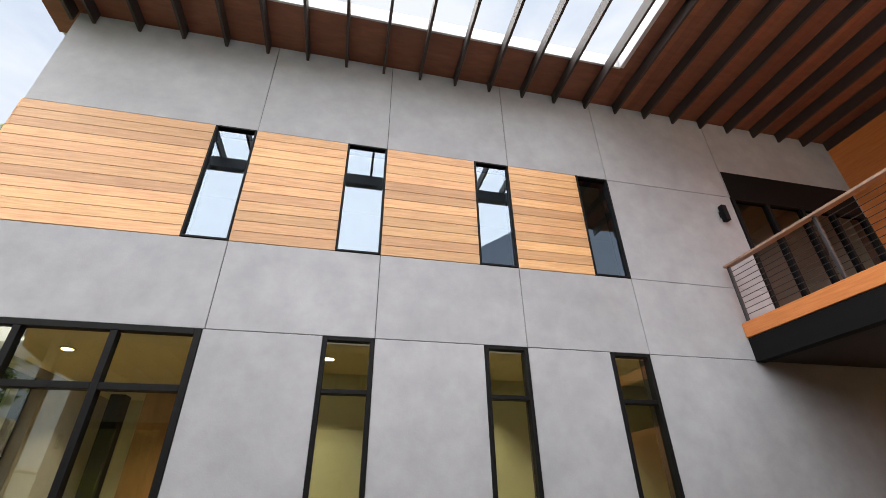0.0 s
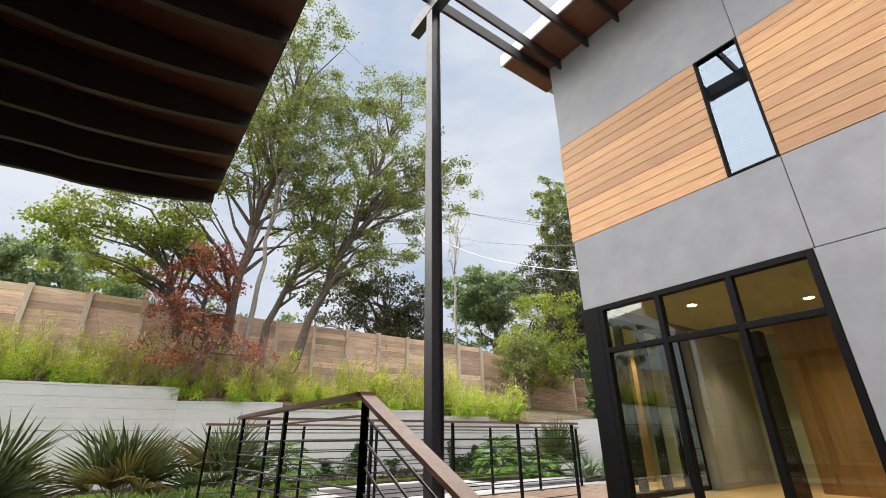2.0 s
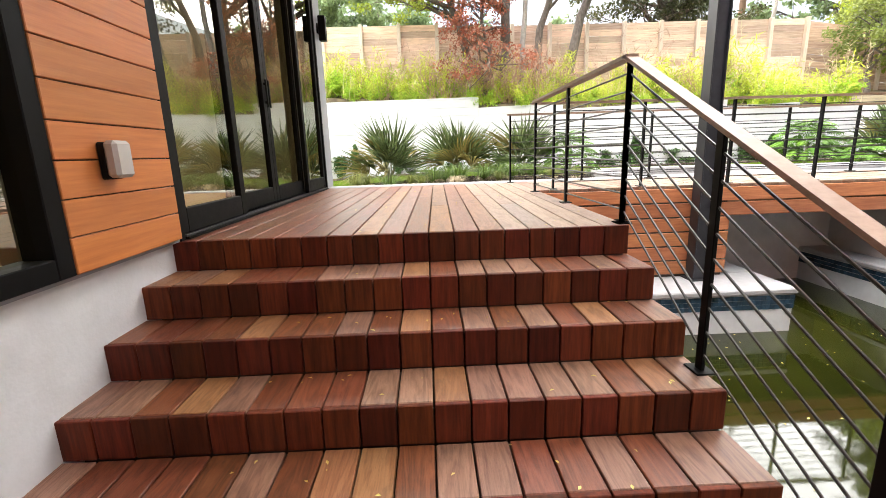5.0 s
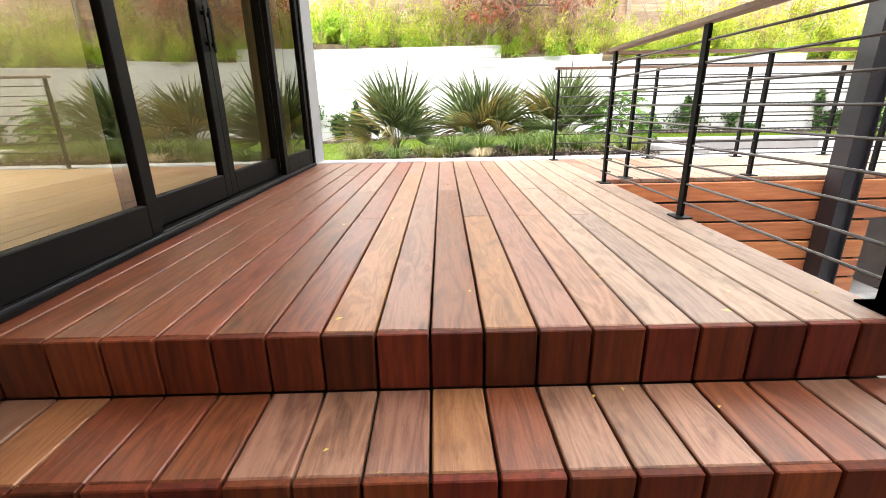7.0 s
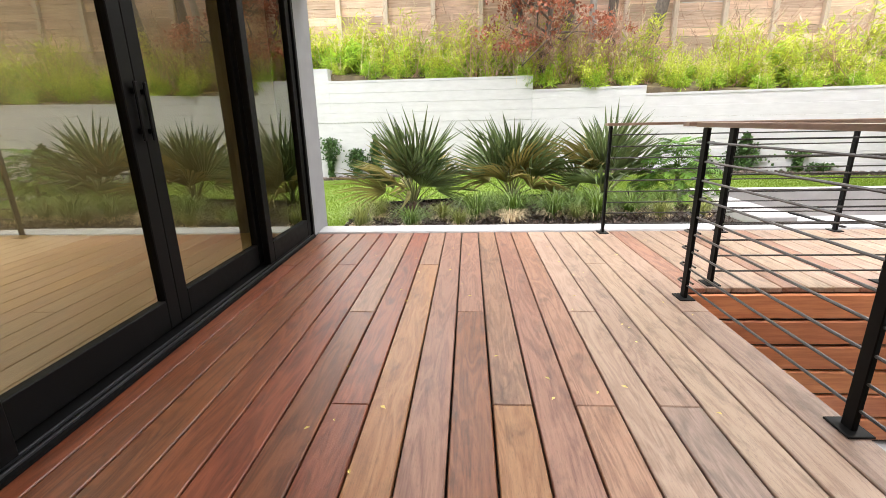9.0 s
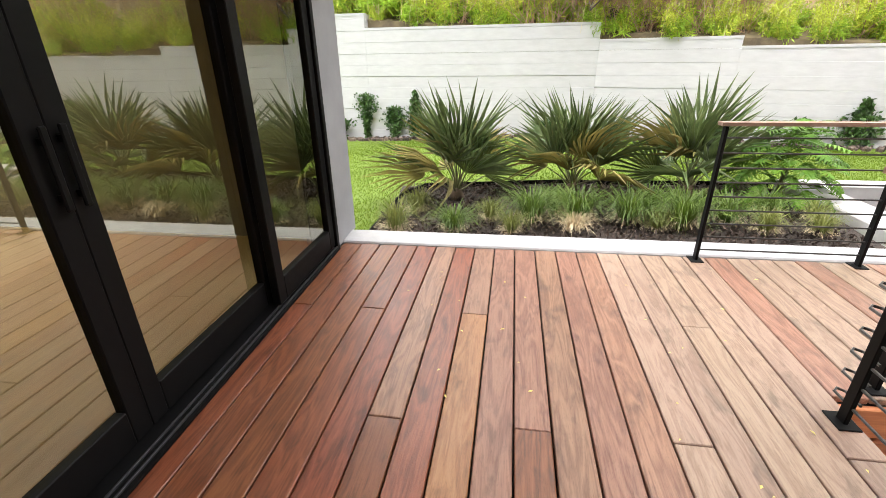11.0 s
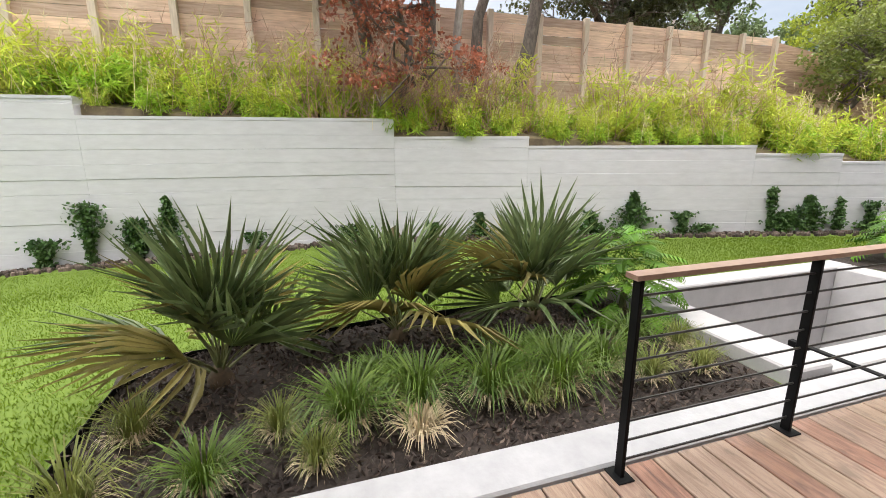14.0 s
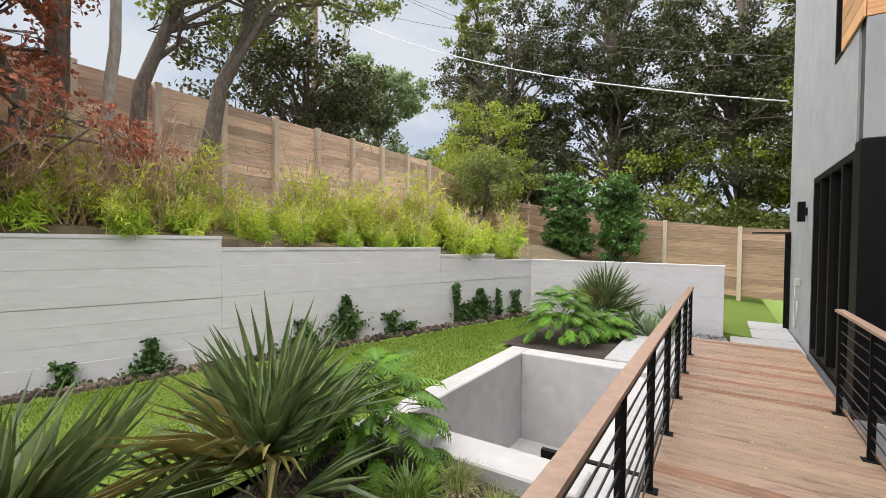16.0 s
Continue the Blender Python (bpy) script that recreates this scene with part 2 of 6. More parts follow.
FASCIA = material("grey_fascia_metal", (0.42, 0.43, 0.44), (0.5, 0.51, 0.52), 5, 0.45, 0.02, metal=0.3)
BLACK = material("black_powder_coat", (0.004, 0.004, 0.0045), (0.007, 0.007, 0.0075), 30, 0.55, 0.03, big=0.1, spec=0.12)
STEEL = material("dark_painted_steel", (0.016, 0.016, 0.02), (0.028, 0.028, 0.034), 12, 0.38, 0.03, big=0.15)
CABLE = material("dark_steel_rod", (0.035, 0.033, 0.033), (0.06, 0.055, 0.052), 30, 0.4, 0.0, metal=0.6)
CAP = material("hardwood_rail_cap", (0.22, 0.135, 0.095), (0.33, 0.22, 0.165), 6, 0.5, 0.1, (3, 3, 8), big=0.12, rand=0.08)
WHITE_WALL = material("white_painted_concrete", (0.56, 0.54, 0.57), (0.645, 0.625, 0.655), 4, 0.7, 0.2, (1, 1, 4), big=0.07, big_scale=1.2, bump_scale=25)
CURB = material("pale_concrete_curb", (0.34, 0.335, 0.345), (0.42, 0.415, 0.425), 9, 0.75, 0.15, big=0.12, big_scale=1.5, bump_scale=50)
PLASTER = material("white_stucco_plinth", (0.55, 0.55, 0.56), (0.66, 0.66, 0.67), 5, 0.75, 0.15, big=0.15, bump_scale=60)
PIT = material("grey_concrete_pit", (0.37, 0.355, 0.355), (0.45, 0.435, 0.435), 5, 0.75, 0.15, big=0.15, bump_scale=60)
TILE = material("blue_pool_tile", (0.012, 0.03, 0.055), (0.035, 0.075, 0.115), 14, 0.2, 0.02, island=0.35)
LAWN = material("lawn_ground", (0.09, 0.145, 0.011), (0.13, 0.19, 0.018), 25, 0.9, 0.2, big=0.1, big_scale=1.0)
BLADE = material("grass_blade", (0.12, 0.185, 0.013), (0.175, 0.25, 0.022), 3, 0.8, 0, island=0.1, translucent=0.5)
MULCH = material("dark_mulch", (0.014, 0.010, 0.008), (0.06, 0.043, 0.035), 40, 0.95, 0.8, big=0.3, big_scale=3)
CHIP = material("mulch_chip", (0.022, 0.014, 0.011), (0.15, 0.11, 0.09), 3, 0.9, 0.2, island=0.6)
HILL = material("dry_hill_soil", (0.085, 0.065, 0.04), (0.21, 0.165, 0.09), 5, 0.95, 0.6, big=0.3)
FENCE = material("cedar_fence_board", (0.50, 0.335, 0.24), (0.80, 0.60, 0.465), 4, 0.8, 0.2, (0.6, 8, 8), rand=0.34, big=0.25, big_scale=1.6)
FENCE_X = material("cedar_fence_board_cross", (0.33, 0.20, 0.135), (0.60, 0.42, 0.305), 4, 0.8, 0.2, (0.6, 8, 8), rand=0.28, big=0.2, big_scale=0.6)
FPOST = material("fence_post_wood", (0.56, 0.45, 0.36), (0.74, 0.62, 0.51), 6, 0.8, 0.2, (8, 8, 1), big=0.2)
BARK = material("grey_oak_bark", (0.075, 0.058, 0.048), (0.2, 0.165, 0.14), 9, 0.95, 0.9, (3, 3, 1), big=0.3)
PALE_BARK = material("pale_bark", (0.24, 0.21, 0.185), (0.42, 0.38, 0.34), 9, 0.95, 0.7, (3, 3, 1), big=0.3)
LEAF_OAK = material("oak_leaf", (0.125, 0.165, 0.032), (0.27, 0.30, 0.075), 0.8, 0.55, 0, island=0.35, translucent=0.35)
LEAF_DARK = material("dark_evergreen_leaf", (0.030, 0.038, 0.011), (0.08, 0.088, 0.025), 0.8, 0.5, 0, island=0.35, translucent=0.25)
# Leaf green with distance haze put into the colour.
LEAF_FAR = material("far_leaf_haze_tint", (0.13, 0.19, 0.085), (0.24, 0.31, 0.14), 0.8, 0.6, 0, island=0.3, translucent=0.35)
DRY_BRUSH = material("pinkish_dry_brush", (0.36, 0.20, 0.14), (0.58, 0.38, 0.29), 3, 0.8, 0, island=0.25, translucent=0.2)
LEAF_LIME = material("lime_leaf", (0.15, 0.21, 0.022), (0.32, 0.36, 0.042), 0.8, 0.55, 0, island=0.3, translucent=0.4)
LEAF_RED = material("russet_leaf", (0.24, 0.07, 0.04), (0.46, 0.165, 0.095), 0.9, 0.7, 0, island=0.3, translucent=0.3)
LEAF_GLOSS = material("glossy_magnolia_leaf", (0.06, 0.14, 0.028), (0.12, 0.24, 0.055), 2, 0.3, 0, island=0.3, translucent=0.15)
BAMBOO_LEAF = material("bamboo_leaf", (0.44, 0.5, 0.045), (0.68, 0.72, 0.11), 2, 0.5, 0, island=0.3, translucent=0.4)
BAMBOO_LOW = material("bamboo_low_leaf", (0.26, 0.44, 0.03), (0.46, 0.6, 0.07), 2, 0.5, 0, island=0.3, translucent=0.4)
STRAW = material("dry_straw", (0.58, 0.46, 0.28), (0.78, 0.66, 0.46), 3, 0.8, 0, island=0.2, translucent=0.2)
CANE = material("bamboo_cane", (0.27, 0.24, 0.07), (0.42, 0.36, 0.14), 6, 0.5, 0, island=0.2)
PALM = material("palm_blade", (0.045, 0.08, 0.026), (0.20, 0.25, 0.10), 5, 0.34, 0, island=0.28, translucent=0.18)
PALM_OLD = material("yellowing_palm_blade", (0.15, 0.13, 0.035), (0.3, 0.25, 0.08), 5, 0.5, 0, island=0.3, translucent=0.2)
PETIOLE = material("palm_petiole", (0.10, 0.13, 0.05), (0.2, 0.19, 0.08), 8, 0.6, 0)
PALM_TRUNK = material("palm_fibre", (0.05, 0.035, 0.022), (0.15, 0.10, 0.06), 12, 0.95, 0.8)
TUFT = material("grass_tuft_blade", (0.06, 0.125, 0.012), (0.17, 0.25, 0.03), 3, 0.5, 0, island=0.3, translucent=0.25)
TUFT_PALE = material("pale_tuft_blade", (0.15, 0.19, 0.035), (0.29, 0.30, 0.08), 3, 0.6, 0, island=0.3, translucent=0.25)
PHILO = material("philodendron_leaf", (0.045, 0.12, 0.010), (0.13, 0.26, 0.022), 3, 0.5, 0, spec=0.25, rand=0.3, translucent=0.1)
AGAVE = material("grey_green_blade", (0.143, 0.208, 0.111), (0.26, 0.338, 0.182), 3, 0.5, 0, island=0.2, translucent=0.12)
IVY = material("ivy_leaf", (0.032, 0.08, 0.0192), (0.096, 0.176, 0.04), 3, 0.5, 0, island=0.4, translucent=0.15)
ROOM_WALL = material("warm_room_wall", (0.40, 0.43, 0.32), (0.48, 0.51, 0.39), 2, 0.8, 0.02, big=0.06)
ROOM_WOOD = material("brown_wood_panelling", (0.20, 0.115, 0.045), (0.30, 0.18, 0.075), 3, 0.6, 0.05, (6, 6, 0.6), big=0.15)
ROOM_CEIL = material("room_ceiling_paint", (0.5, 0.5, 0.34), (0.56, 0.56, 0.4), 2, 0.8, 0.02, big=0.05)
ROOM_FLOOR = material("room_oak_floor", (0.36, 0.25, 0.15), (0.46, 0.33, 0.21), 5, 0.5, 0.05, (0.7, 6, 6), big=0.1)
# Brighter copy of the room's oak: golden lamplight is put into the colour.
PAVILION_FLOOR = material("lit_oak_floor", (0.50, 0.40, 0.23), (0.60, 0.49, 0.30), 5, 0.5, 0.05, (0.7, 6, 6), big=0.1)
GLASS = glass("window_glass", (0.80, 0.84, 0.68), 2.1, 0.0, (0.88, 0.94, 0.84))
GLASS_UP = glass("upper_window_glass", (0.60, 0.68, 0.66), 7.0, 0.0, (0.21, 0.25, 0.30))
GLASS_DOOR = glass("sliding_door_glass", (0.86, 0.84, 0.66), 3.4, 0.0, (0.97, 0.97, 0.84))
LAMP = glow("warm_downlight", (1.0, 0.78, 0.45), 14)
WATER = water_material()
GRAVEL = material("grey_gravel", (0.08, 0.08, 0.085), (0.28, 0.28, 0.29), 30, 0.9, 0.6, island=0.5)
PLASTIC = material("grey_plastic", (0.45, 0.43, 0.40), (0.52, 0.5, 0.47), 10, 0.4, 0.02)
POLE = material("creosote_pole", (0.16, 0.10, 0.07), (0.26, 0.17, 0.12), 6, 0.9, 0.4, (6, 6, 0.7))
FALLEN = material("fallen_leaf", (0.55, 0.42, 0.10), (0.68, 0.56, 0.2), 9, 0.7, 0, island=0.2)

# ---- mesh helpers ----
class Build:
    """Collects vertices and faces of one mesh."""

    def __init__(self):
        self.v, self.f = [], []

    def box(self, x0, x1, y0, y1, z0, z1):
        b = len(self.v)
        self.v += [(x, y, z) for z in (z0, z1) for y in (y0, y1) for x in (x0, x1)]
        self.f += [tuple(b + i for i in q) for q in ((0, 2, 3, 1), (4, 5, 7, 6), (0, 1, 5, 4), (2, 6, 7, 3), (0, 4, 6, 2), (1, 3, 7, 5))]
        return self

    def soft_box(self, x0, x1, y0, y1, z0, z1, c=0.004):
        """A box with its edges broken by c."""
        lo, hi = (x0, y0, z0), (x1, y1, z1)
        idx = {}
        for sx in (0, 1):
            for sy in (0, 1):
                for sz in (0, 1):
                    s = (sx, sy, sz)
                    for a in range(3):
                        p = [(hi[k] - (c if k != a else 0)) if s[k] else (lo[k] + (c if k != a else 0)) for k in range(3)]
                        idx[s, a] = len(self.v)
                        self.v.append(tuple(p))
        for a in range(3):
            u, w = (a + 1) % 3, (a + 2) % 3
            for sa in (0, 1):
                q = []
                for su, sw in ((0, 0), (1, 0), (1, 1), (0, 1)):
                    s = [0, 0, 0]
                    s[a], s[u], s[w] = sa, su, sw
                    q.append(idx[tuple(s), a])
                self.f.append(tuple(q if sa else q[::-1]))
            for su in (0, 1):
                for sw in (0, 1):
                    s0, s1 = [0, 0, 0], [0, 0, 0]
                    s0[u] = s1[u] = su
                    s0[w] = s1[w] = sw
                    s1[a] = 1
                    q = (idx[tuple(s0), u], idx[tuple(s1), u], idx[tuple(s1), w], idx[tuple(s0), w])
                    self.f.append(q if su != sw else q[::-1])
        for sx in (0, 1):
            for sy in (0, 1):
                for sz in (0, 1):
                    s = (sx, sy, sz)
                    q = tuple(idx[s, a] for a in range(3))
                    self.f.append(q if (sx + sy + sz) % 2 else q[::-1])
        return self

    def tube(self, pts, radii, n=8, cap=True):
        pts = [Vector(p) for p in pts]
        b = len(self.v)
        for i, p in enumerate(pts):
            d = (pts[min(i + 1, len(pts) - 1)] - pts[max(i - 1, 0)]).normalized()
            up = Vector((0, 0, 1)) if abs(d.z) < 0.9 else Vector((1, 0, 0))
            s = d.cross(up).normalized()
            t = s.cross(d)
            for k in range(n):
                a = 2 * math.pi * k / n
                q = p + (s * math.cos(a) + t * math.sin(a)) * radii[i]
                self.v.append(tuple(q))
        for i in range(len(pts) - 1):
            for k in range(n):
                k2 = (k + 1) % n
                self.f.append((b + i * n + k, b + i * n + k2, b + (i + 1) * n + k2, b + (i + 1) * n + k))
        if cap:
            self.f.append(tuple(b + k for k in range(n))[::-1])
            self.f.append(tuple(b + (len(pts) - 1) * n + k for k in range(n)))
        return self

    def face(self, *pts):
        b = len(self.v)
        self.v += [tuple(p) for p in pts]
        self.f.append(tuple(range(b, b + len(pts))))
        return self

    def mesh(self, name, smooth=False):
        me = bpy.data.meshes.new(name)
        me.from_pydata(self.v, [], self.f)
        if smooth:
            me.polygons.foreach_set("use_smooth", [True] * len(self.f))
        me.update()
        return me


def thing(name, label, category, at=(0, 0, 0), group="", kind=""):
    ob = new(name)
    ob.empty_display_size = 0.1
    ob.location = at
    return tagged(ob, label, category, group, kind)


def part(name, build, mat, parent=None, label="", smooth=False, at=None):
    """One mesh object, under a thing or a part. Coordinates are the parent's, or the world's at top level."""
    me = build if isinstance(build, bpy.types.Mesh) else build.mesh(name, smooth)
    if not me.materials:
        me.materials.append(mat)
    ob = new(name, me)
    ob.parent = parent
    if at is not None:
        ob.location = at
    if label:
        ob["label"] = label
    return ob


def structure(name, build, mat, label, category, kind="structure"):
    return tagged(part(name, build, mat), label, category, kind=kind)


def cells(b, axis, a, c, us, zs, holes, u0, u1, z0, z1):
    """Fills a wall between planes a and c with boxes round rectangular holes (u0, u1, z0, z1)."""
    us = sorted({u0, u1, *[h[0] for h in holes], *[h[1] for h in holes], *us})
    for i in range(len(us) - 1):
        ua, ub = us[i], us[i + 1]
        if ua < u0 or ub > u1:
            continue
        blocked = sorted((h[2], h[3]) for h in holes if h[0] < (ua + ub) / 2 < h[1])
        z = z0
        for lo, hi in blocked + [(z1, z1)]:
            if lo > z + 1e-4:
                if axis == "y":
                    b.box(ua, ub, a, c, z, lo)
                else:
                    b.box(a, c, ua, ub, z, lo)
            z = max(z, hi)
    return b


rng = np.random.default_rng(7)


def leaf_mesh(name, centres, size, width, normals=None, droop=0.0, seed=1):
    """Many small pointed leaves, each a folded pair of triangles, at the given places."""
    g = np.random.default_rng(seed)
    n = len(centres)
    d = g.normal(size=(n, 3))
    if normals is not None:
        d = d * 0.6 + normals
    d[:, 2] -= droop
    d /= np.linalg.norm(d, axis=1, keepdims=True)
    s = np.cross(d, g.normal(size=(n, 3)))
    s /= np.linalg.norm(s, axis=1, keepdims=True) + 1e-9
    k = np.cross(d, s)
    ln = size * g.uniform(0.6, 1.35, (n, 1))
    w = width * g.uniform(0.7, 1.3, (n, 1))
    v = np.stack([centres, centres + d * ln * 0.5 + s * w + k * w * 0.3, centres + d * ln, centres + d * ln * 0.5 - s * w + k * w * 0.3], 1).reshape(-1, 3)
    f = np.arange(4 * n).reshape(n, 4)
    me = bpy.data.meshes.new(name)
    me.from_pydata(v.tolist(), [], f.tolist())
    me.update()
    return me

# ---- plan ----
DECK_Z = 0.58
WALL_L = -1.81          # face of the pavilion with the sliding doors
HOUSE_Y, HOUSE_X = 5.17, -4.23
POOL_Z, COPING_Z = -0.92, -0.45
WX, WS = -11.34, 0.3235  # the retaining wall's line: x = WX + WS * y


def wall_x(y):
    return WX + WS * y if y > 0.87 else -11.06 + 0.073 * (y - 0.87)


def lawn_z(x, y):
    return 0.50 + (0.04 * y if y < 0 else 0.012 * y)


# ---- ground: one sheet to the horizon ----
def ground_sheet():
    ys = [-2000, -400, -120, -50, -25] + [round(-14 + 0.5 * i, 2) for i in range(45) if i not in (32, 39)] + [2.4, 5.1, 8.44, 8.52] + [9 + 0.6 * i for i in range(12)] + [18, 22, 30, 50, 120, 400, 2000]
    ys = sorted(ys)
    v, f, kinds = [], [], []
    for y in ys:
        wx = wall_x(max(-14, min(y, 8.4)))
        beyond = y > 8.5
        low = lawn_z(0, max(-9, min(y, 10)))
        top = 2.25 - 0.07 * max(-6, min(y, 8.4))
        row = [(2000, -2.2), (40, -2.2), (12, -2.2), (5.5, -2.2), (-5.74, -2.2), (-5.76, 0.2)]
        if beyond:
            edge = max(0.0, min(1.0, (y - 8.5) / 2))
            row[3:6] = [(-2.0, -2.2), (-3.9, -2.2), (-4.3, 0.46)]
        for s in (None, 0.0, 0.2, 0.45, 0.7, 1.0):
            x = -5.95 if s is None else -7.55 + (wx + 7.55) * s
            row.append((x, low if not beyond else 0.46 + max(0, -5.3 - x) * 0.28))
        if beyond:
            row.append((wx - 0.18, 1.6))
        else:
            row.append((wx - 0.18, top))
        base = 2.75 if not beyond else 2.5
        row += [(wx - 0.9, top + 0.15 if not beyond else 1.9), (-13.2, base), (-15, base + 0.3), (-20, base + 0.8), (-40, 4.2), (-120, 6), (-500, 8), (-2000, 8)]
        v += [(x, y, z + 0.006 * math.sin(3.1 * x + 1.7 * y) * (1 if -14 < y < 18 and x < -5.95 else 0)) for x, z in row]
    w = len(row)
    for j in range(len(ys) - 1):
        for i in range(w - 1):
            if i in (5, 6) and 2.4 < (ys[j] + ys[j + 1]) / 2 < 5.1:
                continue
            f.append((j * w + i, j * w + i + 1, (j + 1) * w + i + 1, (j + 1) * w + i))
            kinds.append(0 if i <= 10 else 1)
    me = bpy.data.meshes.new("ground")
    me.from_pydata(v, [], f)
    me.materials.append(LAWN)
    me.materials.append(HILL)
    me.polygons.foreach_set("material_index", kinds)
    me.update()
    return tagged(new("ground", me), "mown green lawn rising to a dry planted hillside", "ground", kind="structure")


ground_sheet()


# ---- retaining wall of board-marked concrete, stepped along its top ----
def retaining_wall():
    g = random.Random(3)
    retaining_run(g, -11.06 - 0.073 * 0.87, 0.073, [(-16, 2.57), (-3.2, 2.33), (0.87, 2.33)])
    retaining_run(g, WX, WS, [(0.87, 2.07), (2.80, 1.93), (6.08, 1.80), (7.35, 1.68), (8.39, 1.68)])
    b = []
    z = 0.0
    while z < 1.68:
        h = min(0.192, 1.68 - z)
        b.append(Build().soft_box(-8.66, -5.25, 8.39 - g.uniform(0, 0.006), 8.62, z, z + h - 0.0005, 0.003))
        z += h
    end = structure("wall_end", Build().box(-8.67, -5.24, 8.381, 8.629, 1.645, 1.684), WHITE_WALL, "white board-marked concrete return wall at the lawn's end", "retaining wall")
    for bb in b:
        part("course", bb, WHITE_WALL, end)


def retaining_run(g, x0, slope, steps):
    """One straight run: plan line x = x0 + slope * y; steps: start and height of each stretch. Local x runs along it, y towards the hill."""
    d = Vector((slope, 1, 0)).normalized()
    nrm = Vector((d.y, -d.x, 0))
    turn = Matrix.Translation((x0, 0, 0)) @ Matrix(((d.x, -nrm.x, 0, 0), (d.y, -nrm.y, 0, 0), (0, 0, 1, 0), (0, 0, 0, 1)))
    b, boards = Build(), []
    for (ya, top), (yb, _) in zip(steps, steps[1:]):
        ua, ub = ya / d.y, yb / d.y
        z = -0.4
        while z < top - 0.001:
            h = min(0.192, top - z)
            u = ua
            while u < ub - 0.01:
                e = ub
                o = g.uniform(0, 0.007)
                boards.append(Build().soft_box(u, e, -o, 0.25, z, z + h - 0.0015, 0.003))
                u = e
            z += h
        b.box(ua - 0.002, ub + 0.002, -0.0085, 0.27, top - 0.035, top + 0.004)
    ob = tagged(part("wall_retaining", b, WHITE_WALL), "white painted board-marked concrete retaining wall with stepped top", "retaining wall", kind="structure")
    ob.matrix_world = turn
    for bb in boards:
        part("course", bb, WHITE_WALL, ob)


retaining_wall()

# ---- curb between deck and planting bed, and the sunken concrete pit ----
structure("curb", Build().soft_box(-5.94, -5.69, -1.9, 8.3, -0.6, DECK_Z + 0.01, 0.012), CURB, "pale concrete curb along the deck edge", "curb")
b = Build()
X0, X1, Y0, Y1, RZ = -7.66, -5.945, 2.18, 5.25, 0.64
b.soft_box(X0, X0 + 0.24, Y0, Y1, -0.6, RZ, 0.012)
b.soft_box(X0 + 0.24, X1, Y0, Y0 + 0.33, -0.6, RZ - 0.002, 0.012)
b.soft_box(X0 + 0.24, X1, Y1 - 0.28, Y1, -0.6, RZ - 0.002, 0.012)
b.soft_box(-6.20, X1, Y0 + 0.34, Y1 - 0.29, -0.6, 0.585, 0.012)
b.box(X0 + 0.24, X1, Y0 + 0.3, Y1 - 0.26, -0.7, -0.45)
structure("pit_wall", b, PIT, "pale concrete sunken lightwell with thick rims beside the deck", "concrete pit")
b = Build()
b.soft_box(-6.47, -5.945, 5.252, 6.9, 0.1, 0.66, 0.012)
structure("planter_rim", b, CURB, "pale concrete planter ledge beside the walkway", "planter")

structure("drain_channel", Build().soft_box(-6.34, -5.70, 2.69, 2.735, 0.50, 0.598, 0.003), BLACK, "narrow black steel channel across the concrete ledge", "drain")

# ---- planting bed ----
b = Build()
N = 26
for i in range(N + 1):
    for j in range(30):
        x = -5.94 - 1.75 * i / N
        y = -1.75 + 3.85 * j / 29 + 0.05 * math.sin(4 * i / N)
        b.v.append((x, y, lawn_z(x, y) + 0.035 * noise.noise((x * 3, y * 3, 0)) + 0.03))
for i in range(N):
    for j in range(29):
        b.f.append((i * 30 + j, i * 30 + j + 1, (i + 1) * 30 + j + 1, (i + 1) * 30 + j))
structure("bed", b, MULCH, "dark mulched planting bed beside the deck", "planting bed")
b = Build()
for i in range(20):
    for j in range(16):
        x, y = -7.9 + 1.95 * i / 19, 5.4 + 2.9 * j / 15
        b.v.append((x, y, 0.60 + 0.03 * noise.noise((x * 3, y * 3, 5))))
for i in range(19):
    for j in range(15):
        b.f.append((i * 16 + j, (i + 1) * 16 + j, (i + 1) * 16 + j + 1, i * 16 + j + 1))
structure("bed_2", b, MULCH, "mulched planting bed at the lawn's far end", "planting bed")

# ---- main house ----
BANDS = [(-1.94, -1.40), (-0.15, 0.42), (1.75, 2.30), (3.45, 4.01)]
LOWS = [(-0.16, 0.42), (1.74, 2.30), (3.43, 4.00)]
Z1, Z2, Z3, ZT = 3.03, 4.135, 5.93, 7.75
UPDOOR = (6.40, 9.35, 3.62, 6.5)
holes = [(a, c, Z2, Z3) for a, c in BANDS] + [(a, c, 0.45, Z1) for a, c in LOWS] + [(HOUSE_X, -1.42, DECK_Z - 0.03, Z1), UPDOOR]
house_wall = structure("wall_house", cells(Build(), "y", HOUSE_Y + 0.02, HOUSE_Y + 0.24, [], [], holes, HOUSE_X + 0.02, 9.6, -1.8, ZT), RECESS,
                       "grey stucco panel wall of the two-storey house", "wall")
SIDE_GLASS = (HOUSE_Y, 7.62, DECK_Z - 0.03, 2.97)
SIDE_WIN = (6.05, 6.45, Z2, 6.6)
side_wall = structure("wall_house_side", cells(Build(), "x", HOUSE_X, HOUSE_X + 0.24, [], [], [SIDE_GLASS, SIDE_WIN], HOUSE_Y + 0.24, 10.2, -1.8, ZT), STUCCO_SIDE,
                      "grey stucco side wall of the house", "wall")


def panel(x0, x1, z0, z1):
    gap = 0.004
    b = Build().soft_box(x0 + gap, x1 - gap, HOUSE_Y, HOUSE_Y + 0.02, z0 + gap, z1 - gap, 0.003)
    part("panel", b, STUCCO, house_wall)


